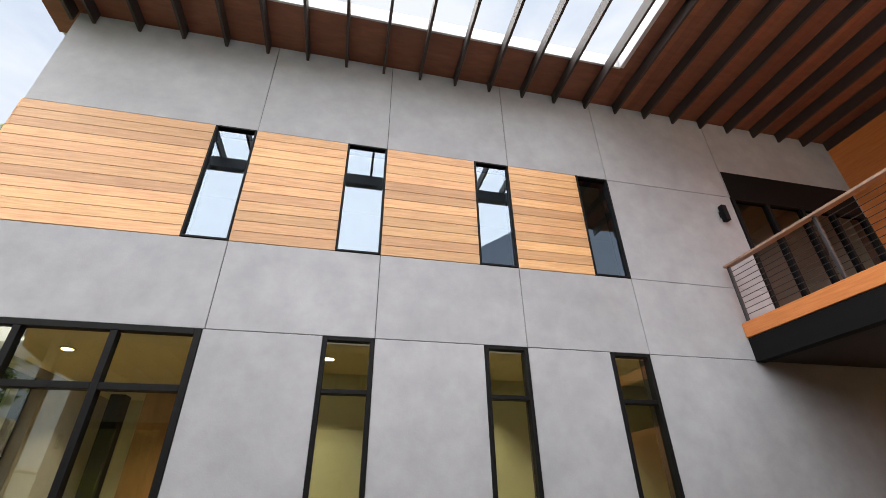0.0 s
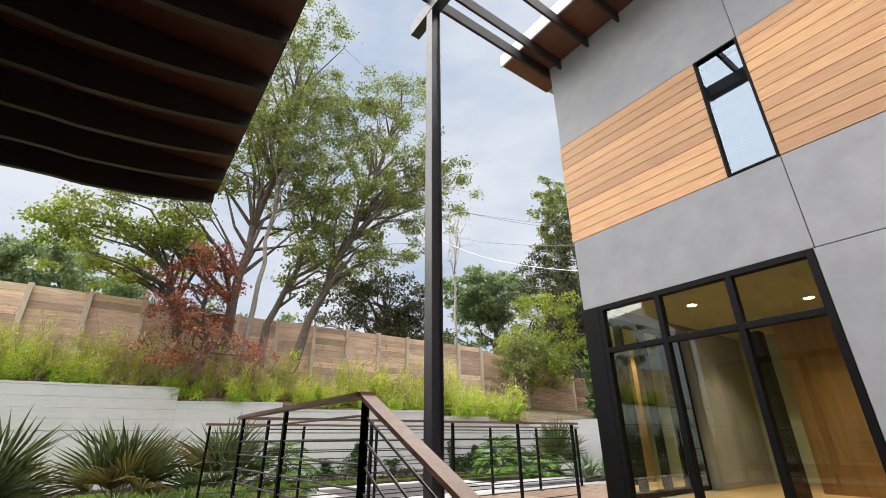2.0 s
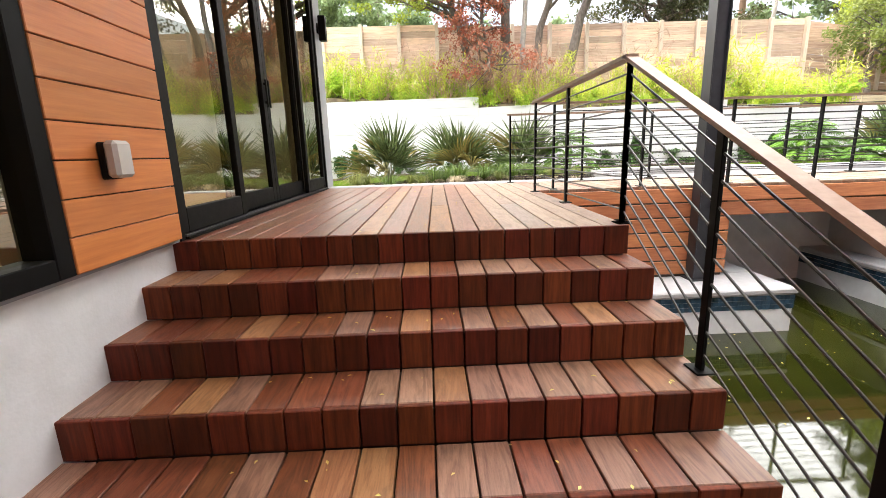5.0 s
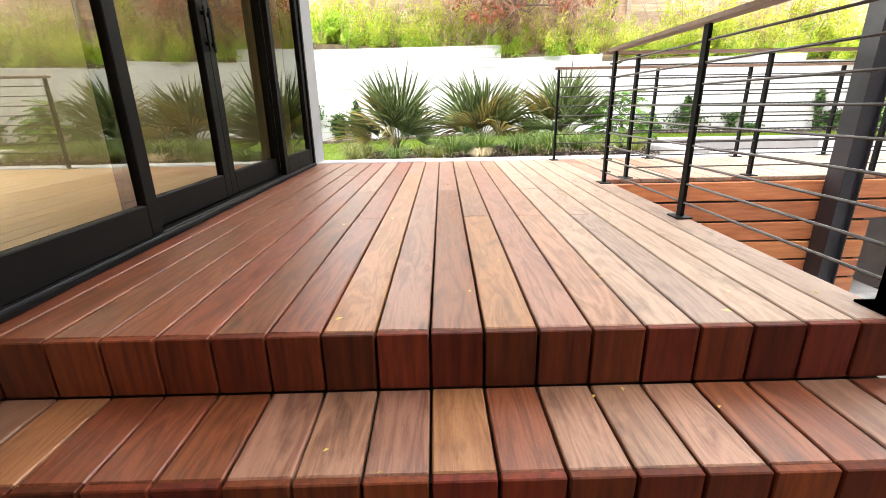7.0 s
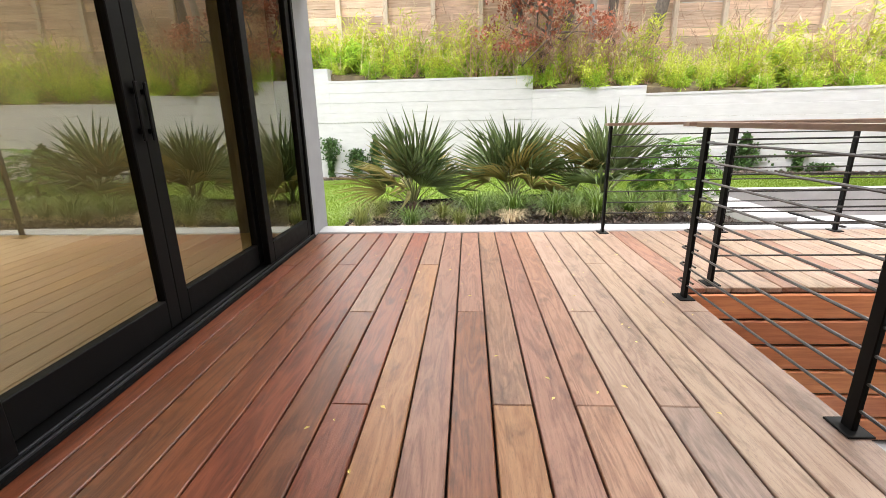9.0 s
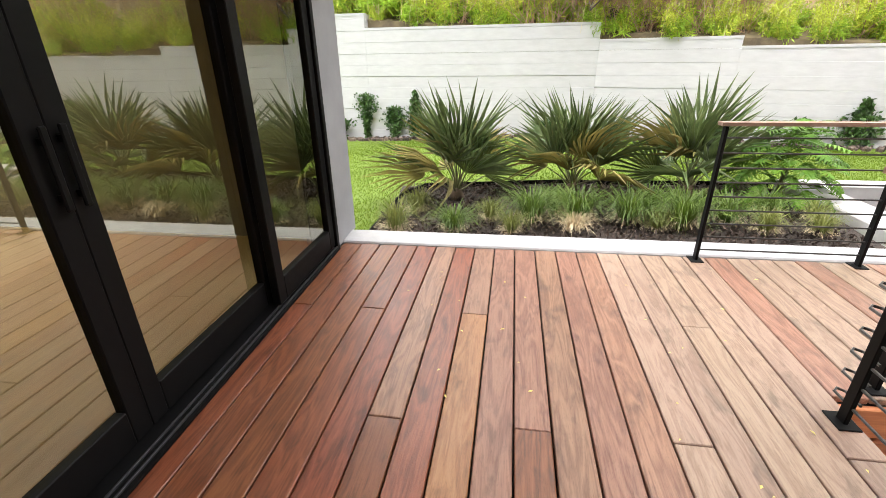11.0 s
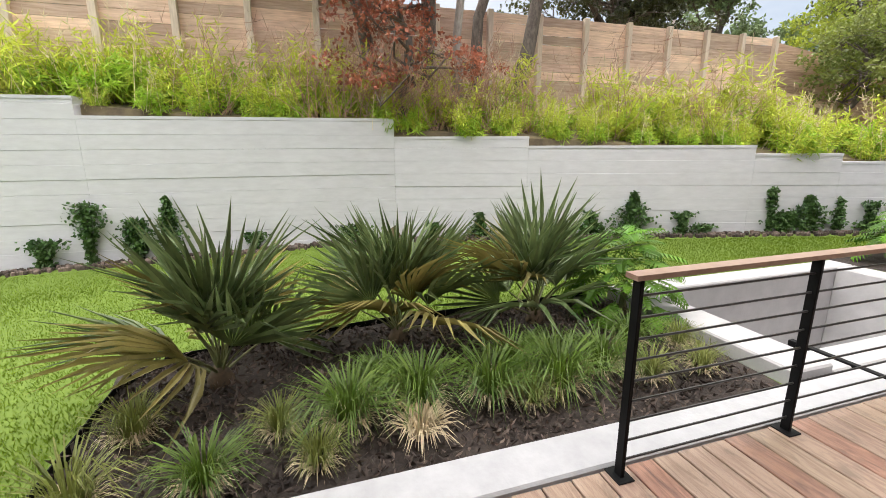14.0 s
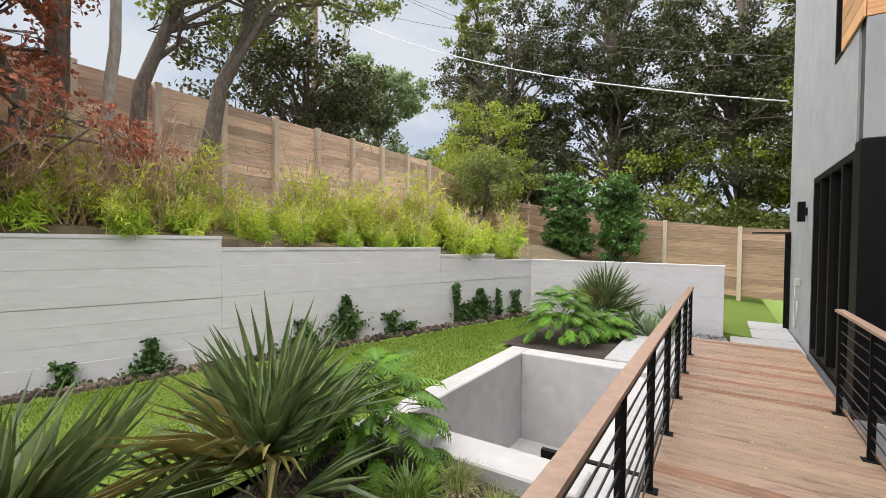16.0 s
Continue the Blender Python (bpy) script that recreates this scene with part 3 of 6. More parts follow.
JX = [HOUSE_X, -1.40, 0.42, 2.30, 4.01, 6.38, 9.6]
for a, c in zip(JX, JX[1:]):
    panel(a, c, Z3, ZT if c < 9 else ZT)
    if c < 6:
        panel(a, c, Z1, Z2)
panel(4.01, 6.38, Z1, Z2)
panel(4.01, 6.38, Z2, Z3)
panel(6.38, 9.6, Z1, 3.62)
low = [-1.42, LOWS[0][0], LOWS[0][1], LOWS[1][0], LOWS[1][1], LOWS[2][0], LOWS[2][1], 9.6]
for a, c in zip(low[::2], low[1::2]):
    panel(a, c, 0.45, Z1)
panel(HOUSE_X, 9.6, -1.8, 0.45)


def planks(x0, x1, rows, parent, mat, z0, z1, y, axis="y", name="plank"):
    h = (z1 - z0) / rows
    for r in range(rows):
        b = Build()
        za, zb = z0 + r * h + 0.002, z0 + (r + 1) * h - 0.003
        if axis == "y":
            b.soft_box(x0 + 0.002, x1 - 0.002, y, y + 0.022, za, zb, 0.003)
        else:
            b.soft_box(y, y + 0.022, x0 + 0.002, x1 - 0.002, za, zb, 0.003)
        part(name, b, mat, parent)


for a, c in [(HOUSE_X, BANDS[0][0]), (BANDS[0][1], BANDS[1][0]), (BANDS[1][1], BANDS[2][0]), (BANDS[2][1], BANDS[3][0])]:
    planks(a, c, 12, house_wall, CEDAR, Z2, Z3, HOUSE_Y - 0.004)
planks(HOUSE_Y, 6.05, 12, side_wall, CEDAR, Z2, Z3, HOUSE_X - 0.024, "x")


def window(name, label, x0, x1, z0, z1, y, axis="y", bars_u=(), bars_z=(), fw=0.045, mat=None, deep=0.09, proud=0.012, into=1):
    """A framed window in a wall; bars_u and bars_z: mullions and transoms."""
    w = thing(name, label, "window", kind="structure")

    def bar(nm, ua, ub, za, zb):
        bb = Build()
        if axis == "y":
            lo, hi = sorted((y - proud * into, y + deep * into))
            bb.soft_box(ua, ub, lo, hi, za, zb, 0.004)
        else:
            lo, hi = sorted((y - proud * into, y + deep * into))
            bb.soft_box(lo, hi, ua, ub, za, zb, 0.004)
        part(nm, bb, BLACK, w)

    bar("jamb", x0, x0 + fw, z0, z1)
    bar("jamb", x1 - fw, x1, z0, z1)
    bar("head", x0 + fw, x1 - fw, z1 - fw, z1)
    bar("window_sill", x0 + fw, x1 - fw, z0, z0 + fw)
    uu = [x0 + fw, *bars_u, x1 - fw]
    zz = [z0 + fw, *bars_z, z1 - fw]
    for u in bars_u:
        bar("mullion", u - fw / 2, u + fw / 2, z0 + fw, z1 - fw)
    for i in range(len(uu) - 1):
        for z in bars_z:
            bar("transom", uu[i] + (fw / 2 if i else 0), uu[i + 1] - (fw / 2 if i < len(uu) - 2 else 0), z - fw / 2, z + fw / 2)
        for k in range(len(zz) - 1):
            bb = Build()
            yy = y + 0.035 * into
            ua, ub, za, zb = uu[i], uu[i + 1], zz[k], zz[k + 1]
            quad = [(ua, za), (ub, za), (ub, zb), (ua, zb)]
            if (axis == "y") != (into > 0):
                quad = quad[::-1]
            bb.face(*[(u, yy, z) if axis == "y" else (yy, u, z) for u, z in quad])
            p = part("pane", bb, mat, w)
            p.visible_shadow = False
    return w


for i, (a, c) in enumerate(BANDS):
    window("window_%d" % (i + 1), "tall narrow black-framed upper window reflecting the sky", a, c, Z2, Z3, HOUSE_Y, mat=GLASS_UP, fw=0.028)
for i, (a, c) in enumerate(LOWS):
    window("window_%d" % (i + 5), "tall narrow black-framed ground-floor window with transom", a, c, 0.45, Z1, HOUSE_Y, bars_z=(2.42,), mat=GLASS, fw=0.05)
window("window_8", "black-framed corner glazing with transoms facing the pool", HOUSE_X + 0.26, -1.42, DECK_Z - 0.03, Z1, HOUSE_Y, bars_u=(-3.10, -2.24), bars_z=(2.40,), mat=GLASS, fw=0.07)
window("window_9", "black-framed glazing facing the walkway", HOUSE_Y + 0.2, 7.62, DECK_Z - 0.03, 2.97, HOUSE_X, "x", bars_u=(5.9, 6.5, 7.1), bars_z=(), mat=GLASS, fw=0.08)
window("window_10", "dark upper side window of the house", 6.05, 6.45, Z2, 6.6, HOUSE_X, "x", mat=GLASS_UP)
window("window_11", "wide dark-framed sliding glass doors onto the bridge", *UPDOOR[:2], 3.62, 5.95, HOUSE_Y, bars_u=(7.15, 7.9, 8.6), mat=GLASS_UP, fw=0.07)
structure("trim_upper_door", Build().box(UPDOOR[0], UPDOOR[1], HOUSE_Y - 0.01, HOUSE_Y + 0.1, 5.95, 6.5), BLACK, "black panel above the bridge doors", "panel")
structure("corner_post", Build().soft_box(HOUSE_X - 0.015, HOUSE_X + 0.26, HOUSE_Y - 0.015, HOUSE_Y + 0.2, DECK_Z - 0.04, Z1, 0.006), BLACK, "black metal corner cover of the glazing", "trim")

# rooms behind the glass
b = Build()
b.box(HOUSE_X + 0.24, 9.4, 9.6, 9.8, 0.3, 3.1)
b.box(9.4, 9.6, 5.4, 9.8, -1.8, ZT)
b.box(-1.3, -1.15, HOUSE_Y + 0.24, 6.2, 0.5, 3.1)
structure("wall_wood", Build().box(-2.9, -0.8, 8.2, 8.35, 0.55, 3.06).box(-0.9, -0.75, 6.2, 8.2, 0.55, 3.06), ROOM_WOOD, "warm brown wood-panelled wall inside the house", "wall")
structure("column_room", Build().soft_box(-3.05, -2.85, 7.4, 7.6, 0.55, 2.75, 0.01), BLACK, "black column inside the house", "column")
b.box(-0.75, 9.4, 7.0, 7.1, 0.55, 3.06)
structure("wall_room", b, ROOM_WALL, "warm painted walls inside the house", "wall")
structure("floor_room", Build().box(HOUSE_X + 0.24, 9.4, HOUSE_Y + 0.24, 9.6, 0.3, 0.55), ROOM_FLOOR, "pale oak floor inside the house", "floor")
structure("ceiling_room", Build().box(HOUSE_X + 0.24, 9.4, HOUSE_Y + 0.24, 9.6, 3.06, 3.3), ROOM_CEIL, "pale ceiling inside the house", "ceiling")
b = Build()
b.box(HOUSE_X + 0.24, 9.4, 8.4, 8.6, 3.3, ZT)
structure("wall_upper_room", b, ROOM_WALL, "plain wall inside the upper floor", "wall")
structure("ceiling_upper_room", Build().box(HOUSE_X + 0.24, 9.4, HOUSE_Y + 0.24, 8.4, 6.9, 7.0), ROOM_CEIL, "pale ceiling of the upper floor", "ceiling")
structure("wall_house_back", Build().box(HOUSE_X + 0.24, 9.6, 10.0, 10.2, -1.8, ZT), STUCCO_SIDE, "grey stucco back wall of the house", "wall")


DOWN_W = 5


def downlight(x, y, z, watts=DOWN_W):
    t = thing("ceiling_downlight", "round recessed warm ceiling downlight", "ceiling light", (x, y, z), group="downlights")
    ring = Build().tube([(0, 0, -0.012), (0, 0, 0.0)], [0.085, 0.09], 20)
    part("trim_ring", ring, ROOM_CEIL, t)
    disc = Build().tube([(0, 0, -0.016), (0, 0, -0.0125)], [0.06, 0.06], 20)
    part("lens", disc, LAMP, t)
    lamp = new("downlight_lamp", bpy.data.lights.new("downlight_lamp", "AREA"))
    lamp.data.shape, lamp.data.size, lamp.data.energy, lamp.data.color = "DISK", 0.12, watts, (1.0, 0.80, 0.52)
    lamp.data.spread = radians(100)
    lamp.matrix_world = look((x, y, z - 0.025), (x, y + 0.001, z - 2))


for x, y in ((-3.2, 6.3), (-2.1, 7.3), (-3.2, 8.2), (-0.1, 6.2), (2.0, 6.4), (3.8, 6.2)):
    downlight(x, y, 3.06)

# ---- roof over house, trellis and bridge ----
RZ0, RZ1 = 7.545, 7.765
roof = thing("roof_house", "dark-raftered roof with open trellis over the pool court", "roof", kind="structure")
part("soffit", Build().box(-4.70, 4.25, 4.40, 5.6, RZ1 + 0.002, RZ1 + 0.06), SOFFIT, roof)
b = Build()
for i in range(40):
    b.box(4.25 + i * 0.14, 4.25 + i * 0.14 + 0.137, 1.2, 5.6, RZ1 + 0.002, RZ1 + 0.03)
part("soffit", b, SOFFIT, roof)
part("roof_deck", Build().box(-4.70, 4.2, 4.40, 10.3, RZ1 + 0.062, RZ1 + 0.25), FASCIA, roof)
part("roof_deck", Build().box(4.25, 9.9, 1.2, 10.3, RZ1 + 0.062, RZ1 + 0.25), FASCIA, roof)
part("fascia", Build().soft_box(-4.72, 4.2, 4.365, 4.40, RZ1 - 0.02, RZ1 + 0.26, 0.004), FASCIA, roof)
part("fascia", Build().soft_box(4.18, 4.25, 1.2, 4.365, RZ1 - 0.03, RZ1 + 0.26, 0.004), FASCIA, roof)
x = -3.98
while x < 9.6:
    b = Build().soft_box(x - 0.02, x + 0.022, (2.3 if x < 4.2 else 1.25), 5.165, RZ0, RZ1, 0.004)
    part("rafter", b, RAFTER, roof)
    x += 0.6075
part("rafter", Build().soft_box(-4.29, -4.24, 2.3, 5.165, RZ0, RZ1, 0.004), RAFTER, roof)
part("beam", Build().soft_box(-4.75, 4.2, 2.40, 2.56, RZ0 - 0.25, RZ0 - 0.001, 0.006), STEEL, roof)
structure("wall_bridge_end", Build().box(9.4, 9.6, -7.0, 5.17, -1.8, ZT), CEDAR_LEFT, "wood-clad wall at the court's far side", "wall")

# ---- steel column ----
col = thing("steel_column", "slender dark steel column rising from the pool coping to the trellis", "column", (-4.22, 2.48, COPING_Z))
H = RZ0 - 0.25 - COPING_Z
part("flange", Build().soft_box(-0.075, 0.075, -0.075, -0.062, 0.012, H, 0.002), STEEL, col)
part("flange", Build().soft_box(-0.075, 0.075, 0.062, 0.075, 0.012, H, 0.002), STEEL, col)
part("web", Build().box(-0.045, 0.045, -0.062, 0.062, 0.012, H), STEEL, col)
part("base_plate", Build().soft_box(-0.11, 0.11, -0.11, 0.11, 0, 0.012, 0.002), STEEL, col)

# ---- bridge on the upper floor ----
br = thing("bridge", "upper walkway with wood edge, black fascia and cable rail", "bridge", (5.66, 0, 0), kind="structure")
part("fascia_beam", Build().soft_box(0, 0.15, -6.0, 5.165, 3.0, 3.34, 0.006), BLACK, br)
part("edge_board", Build().soft_box(-0.02, 2.6, -6.0, 5.165, 3.345, 3.56, 0.006), CEDAR_LEFT, br)
part("soffit", Build().box(0.15, 2.6, -6.0, 5.165, 3.02, 3.32), RAFTER, br)
part("rail_cap", Build().soft_box(-0.05, 0.05, -6.0, 5.10, 4.42, 4.46, 0.006), CAP, br)
for k in range(8):
    y = 5.05 - k * 1.4
    part("post", Build().soft_box(-0.02, 0.02, y - 0.02, y + 0.02, 3.56, 4.42, 0.003), STEEL, br)
for k in range(9):
    part("rod", Build().tube([(0, -6.0, 3.65 + 0.085 * k), (0, 5.05, 3.65 + 0.085 * k)], [0.005, 0.005], 6), CABLE, br)

# ---- pavilion with sliding doors ----
PV_X0, PV_X1 = -6.0, 8.0
DX0, DX1, DZ1 = -5.60, -1.99, 3.05
L_WIN = (-1.24, 3.0, 0.60, 3.05)
cl = cells(Build(), "y", -2.05, WALL_L, [], [], [(DX0, DX1, DECK_Z, DZ1), L_WIN], PV_X0, PV_X1, 0.579, 4.35)
structure("wall_pavilion", cl, STUCCO_SIDE, "grey stucco wall of the pavilion with sliding doors", "wall")
b = Build()
b.box(PV_X0, PV_X0 + 0.24, -7.5, -2.05, -1.8, 4.35)
b.box(PV_X1 - 0.2, PV_X1, -7.5, -2.05, -1.8, 4.35)
b.box(PV_X0, PV_X1, -7.7, -7.5, -1.8, 4.35)
structure("wall_pavilion_back", b, STUCCO_SIDE, "grey stucco outer walls of the pavilion", "wall")
structure("floor_pavilion", Build().box(PV_X0 + 0.24, PV_X1 - 0.2, -7.5, -2.05, 0.3, 0.57), PAVILION_FLOOR, "oak floor inside the pavilion, warm room light put into its golden colour", "floor")
structure("ceiling_pavilion", Build().box(PV_X0 + 0.24, PV_X1 - 0.2, -7.5, -2.05, 3.3, 3.5), ROOM_CEIL, "pale ceiling inside the pavilion", "ceiling")
structure("wall_pavilion_room", Build().box(PV_X0 + 0.24, PV_X1 - 0.2, -7.5, -7.4, 0.57, 3.3), ROOM_WALL, "warm painted wall inside the pavilion", "wall")
for x, y in ((-5.1, -4.9), (-3.7, -4.9), (-2.3, -4.9), (-0.6, -4.9), (1.2, -4.9)):
    downlight(x, y, 3.3, 2)
clad = tagged(part("wall_cladding", Build().box(DX1 + 0.03, L_WIN[0], WALL_L, WALL_L + 0.012, 0.60, 4.0), RECESS), "oiled cedar cladding beside the sliding doors", "cladding", kind="structure")
for r in range(24):
    z = 0.602 + r * 0.142
    if z + 0.142 > 4.0:
        break
    part("plank", Build().soft_box(DX1 + 0.03, L_WIN[0], WALL_L + 0.013, WALL_L + 0.035, z, z + 0.137, 0.003), CEDAR_LEFT, clad)
window("window_12", "large black-framed fixed window above the white plinth", L_WIN[0], L_WIN[1], L_WIN[2], L_WIN[3], WALL_L, bars_u=(0.8,), mat=GLASS_DOOR, fw=0.08, into=-1, proud=0.03)
structure("plinth", Build().box(PV_X0, PV_X1, -2.05, -1.852, -1.8, 0.578), PLASTER, "white stucco plinth beside the steps", "wall")


def sliding_door():
    d = thing("door_1", "four-panel black-framed sliding glass door onto the deck", "sliding door", kind="structure")
    part("head", Build().soft_box(DX0, DX1, -2.0, WALL_L + 0.012, DZ1 - 0.06, DZ1, 0.004), BLACK, d)
    part("jamb", Build().soft_box(DX0, DX0 + 0.045, -2.0, WALL_L + 0.012, DECK_Z, DZ1 - 0.06, 0.004), BLACK, d)
    part("jamb", Build().soft_box(DX1 - 0.045, DX1, -2.0, WALL_L + 0.012, DECK_Z, DZ1 - 0.06, 0.004), BLACK, d)
    tr = part("track", Build().box(DX0 + 0.045, DX1 - 0.045, -2.0, WALL_L + 0.03, DECK_Z + 0.004, DECK_Z + 0.018), BLACK, d)
    for k, y in enumerate((-1.80, -1.83, -1.93)):
        part("rail_strip", Build().soft_box(DX0 + 0.05, DX1 - 0.05, y - 0.004, y + 0.004, DECK_Z + 0.018, DECK_Z + 0.028, 0.001), STEEL, tr)
    edges = [DX0 + 0.045, -4.71, -3.835, -2.945, DX1 - 0.045]
    for k in range(4):
        lap = 0.075 if k in (1, 2) else 0.0
        xa = edges[k] - (lap if k == 1 else 0)
        xb = edges[k + 1] + (lap if k == 2 else 0)
        y1 = WALL_L - 0.005 if k in (0, 3) else WALL_L - 0.075
        y0 = y1 - 0.045
        p = part("door_panel", Build().soft_box(xa, xa + 0.080, y0, y1, DECK_Z + 0.03, DZ1 - 0.06, 0.004).soft_box(xb - 0.080, xb, y0, y1, DECK_Z + 0.03, DZ1 - 0.06, 0.004)
                 .soft_box(xa + 0.080, xb - 0.080, y0, y1, DECK_Z + 0.03, DECK_Z + 0.17, 0.004).soft_box(xa + 0.080, xb - 0.080, y0, y1, DZ1 - 0.14, DZ1 - 0.06, 0.004), BLACK, d)
        g = part("pane", Build().face((xb - 0.07, y0 + 0.023, DECK_Z + 0.165), (xa + 0.07, y0 + 0.023, DECK_Z + 0.165), (xa + 0.07, y0 + 0.023, DZ1 - 0.135), (xb - 0.07, y0 + 0.023, DZ1 - 0.135)), GLASS_DOOR, p)
        g.visible_shadow = False
        if k in (1, 2):
            hx = xb - 0.03 if k == 1 else xa + 0.03
            part("door_handle", Build().soft_box(hx - 0.012, hx + 0.012, y1 + 0.014, y1 + 0.026, 1.46, 1.70, 0.004).box(hx - 0.008, hx + 0.008, y1, y1 + 0.015, 1.49, 1.51)
                 .box(hx - 0.008, hx + 0.008, y1, y1 + 0.015, 1.65, 1.67), BLACK, p)


sliding_door()

# pavilion roof: rafters carry a wood soffit
proof = thing("roof_pavilion", "low overhanging roof with dark tapered rafters", "roof", kind="structure")
EY = 0.285
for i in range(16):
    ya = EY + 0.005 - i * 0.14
    part("soffit_board", Build().box(-6.08, PV_X1, ya - 0.137, ya, 4.29, 4.31), SOFFIT_SHADE, proof)
part("roof_deck", Build().box(-6.1, PV_X1, -7.8, EY + 0.02, 4.312, 4.48), RAFTER, proof)
# Unseen pale sheet, added so the upper windows reflect something bright.
part("membrane", Build().box(-6.05, PV_X1 - 0.05, -7.75, EY - 0.03, 4.482, 4.50), FASCIA, proof, "pale sheet added to brighten the window reflections")
x = -6.04
while x < PV_X1:
    b = Build()
    ys = [WALL_L + 0.001 + (EY - WALL_L - 0.01) * k / 8 for k in range(9)]
    zs = [3.95 + 0.02 * math.sin(k * 0.9) + (0.17 * max(0, k - 3) / 5) for k in range(9)]
    for k in range(9):
        b.v += [(x - 0.03, ys[k], zs[k]), (x + 0.03, ys[k], zs[k]), (x + 0.03, ys[k], 4.289), (x - 0.03, ys[k], 4.289)]
    for k in range(8):
        for a in range(4):
            c = (a + 1) % 4
            b.f.append((4 * k + a, 4 * k + 4 + a, 4 * k + 4 + c, 4 * k + c))
    b.f += [(0, 1, 2, 3), (35, 34, 33, 32)]
    part("rafter", b, RAFTER, proof)
    x += 0.60

# ---- deck, stairs, walkway ----
BW, GAP = 0.1410, 0.0075
BY = -0.593 - 9 * BW          # a joint between boards
SKEW = -0.01866               # the boards run a degree off the walls
g = random.Random(11)


# each row of deck boards from the doors outwards: pieces from the steps to the curb, and where they butt on a joist
JOIST = {"a": -3.24, "b": -4.01, "c": -4.79}
ROWS = ["RcR", "R", "R", "RcR", "R", "RbM", "RaR", "OcM", "M", "RbM", "OaM", "M", "MaM", "PbP", "GaP", "PcP", "P", "PbP", "P", "P"]


def board_mesh(cache, name, lx, wy, t, mat):
    key = (round(lx, 3), round(wy, 4), t, mat.name)
    if key not in cache:
        me = Build().soft_box(0, lx, 0, wy, -t, 0, 0.0035).mesh(name)
        me.materials.append(mat)
        cache[key] = me
    return cache[key]


TONE = {"R": IPE_RED, "M": IPE_MID, "P": IPE_PALE, "O": IPE_OCHRE, "G": IPE_GREY}
CACHE = {}
deck = tagged(part("floor_deck", Build().box(-5.68, -2.03, -1.80, 0.66, 0.30, 0.53).box(-5.68, -4.36, 0.66, 7.5, 0.30, 0.53), RECESS), "hardwood deck of reddish-brown and weathered boards", "deck", kind="structure")
STAIR_X = [-1.99, -1.68, -1.38, -1.08, -0.78, -0.49]
STAIR_Z = [0.58, 0.415, 0.25, 0.085, -0.08, -0.245]
y = BY
row = 0
while y < 7.45:
    wy = BW - GAP
    if y + BW < 0.70:
        xa, xb = -5.675, STAIR_X[0] - 0.021
    else:
        xa, xb = -5.675, -4.33
    code = ROWS[row] if row < len(ROWS) and xb - xa > 2 else g.choice("PPPPM")
    tones = [TONE[c] for c in code if c in TONE]
    cut = [xb] + [JOIST[c] for c in code if c in JOIST] + [xa]
    for m, cb, ca in zip(tones, cut, cut[1:]):
        p = part("board", board_mesh(CACHE, "board", cb - ca - 0.003, wy, 0.03, m), m, deck, at=(ca, y + SKEW * (ca + 1.99), DECK_Z + g.uniform(-0.0012, 0.0012)))
        p.rotation_euler = (0, 0, SKEW)
    y += BW
    row += 1

stair = thing("stairs", "hardwood steps with board treads and red board risers darkened as shade", "stairs", kind="structure")
b = Build()
for k in range(1, 6):
    b.box(STAIR_X[k - 1] - 0.28 if k < 6 else 0, STAIR_X[k] - 0.03, -1.80, 0.67, -1.8, STAIR_Z[k] - 0.032)
part("carriage", b, RECESS, stair)
for k in range(6):
    y = BY
    while y + BW < 0.70:
        wy = BW - GAP
        if k < 5:
            zlo, zhi = STAIR_Z[k + 1] + 0.001, STAIR_Z[k] - 0.0005
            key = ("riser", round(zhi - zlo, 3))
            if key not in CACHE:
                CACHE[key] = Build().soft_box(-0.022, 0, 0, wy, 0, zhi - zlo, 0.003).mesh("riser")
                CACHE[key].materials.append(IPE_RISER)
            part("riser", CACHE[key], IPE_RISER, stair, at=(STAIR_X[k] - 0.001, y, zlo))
        if k and k < 5:
            m = g.choice((IPE_RED, IPE_RED, IPE_MID, IPE_MID, IPE_MID, IPE_OCHRE)) if y > -0.9 else g.choice((IPE_RED, IPE_RED, IPE_RED, IPE_MID, IPE_OCHRE))
            part("tread", board_mesh(CACHE, "tread", STAIR_X[k] - STAIR_X[k - 1] - 0.025, wy, 0.03, m), m, stair, at=(STAIR_X[k - 1] + 0.001, y, STAIR_Z[k] + g.uniform(-0.001, 0.001)))
        y += BW
landing = tagged(part("floor_landing", Build().box(-0.78, 4.2, -1.80, 0.66, -1.8, -0.30), RECESS), "hardwood landing below the steps", "deck", kind="structure")
y = BY
while y + BW < 0.70:
    part("board", board_mesh(CACHE, "board", 4.9, BW - GAP, 0.03, IPE_MID), IPE_MID, landing, at=(-0.77, y, -0.245))
    y += BW

# slatted skirt under the walkway, and its edge beam
skirt = thing("skirt", "horizontal hardwood slats below the walkway", "deck skirt", kind="structure")
for k in range(6):
    z1 = 0.545 - k * 0.163
    part("slat", Build().soft_box(-4.335, -4.305, 0.70, 5.16 if k < 2 else 2.86, z1 - 0.145, z1, 0.005), SKIRT, skirt)
part("backing", Build().box(-4.39, -4.34, 0.70, 2.84, COPING_Z, 0.53), RECESS, skirt)
part("bearer", Build().box(-4.40, -4.34, 2.84, 5.16, 0.25, 0.53), SUBFRAME, skirt)
for k in range(6):
    z1 = 0.545 - k * 0.163
    part("slat", Build().soft_box(-4.30, -2.1, 0.672, 0.70, z1 - 0.145, z1, 0.005), SKIRT, skirt)


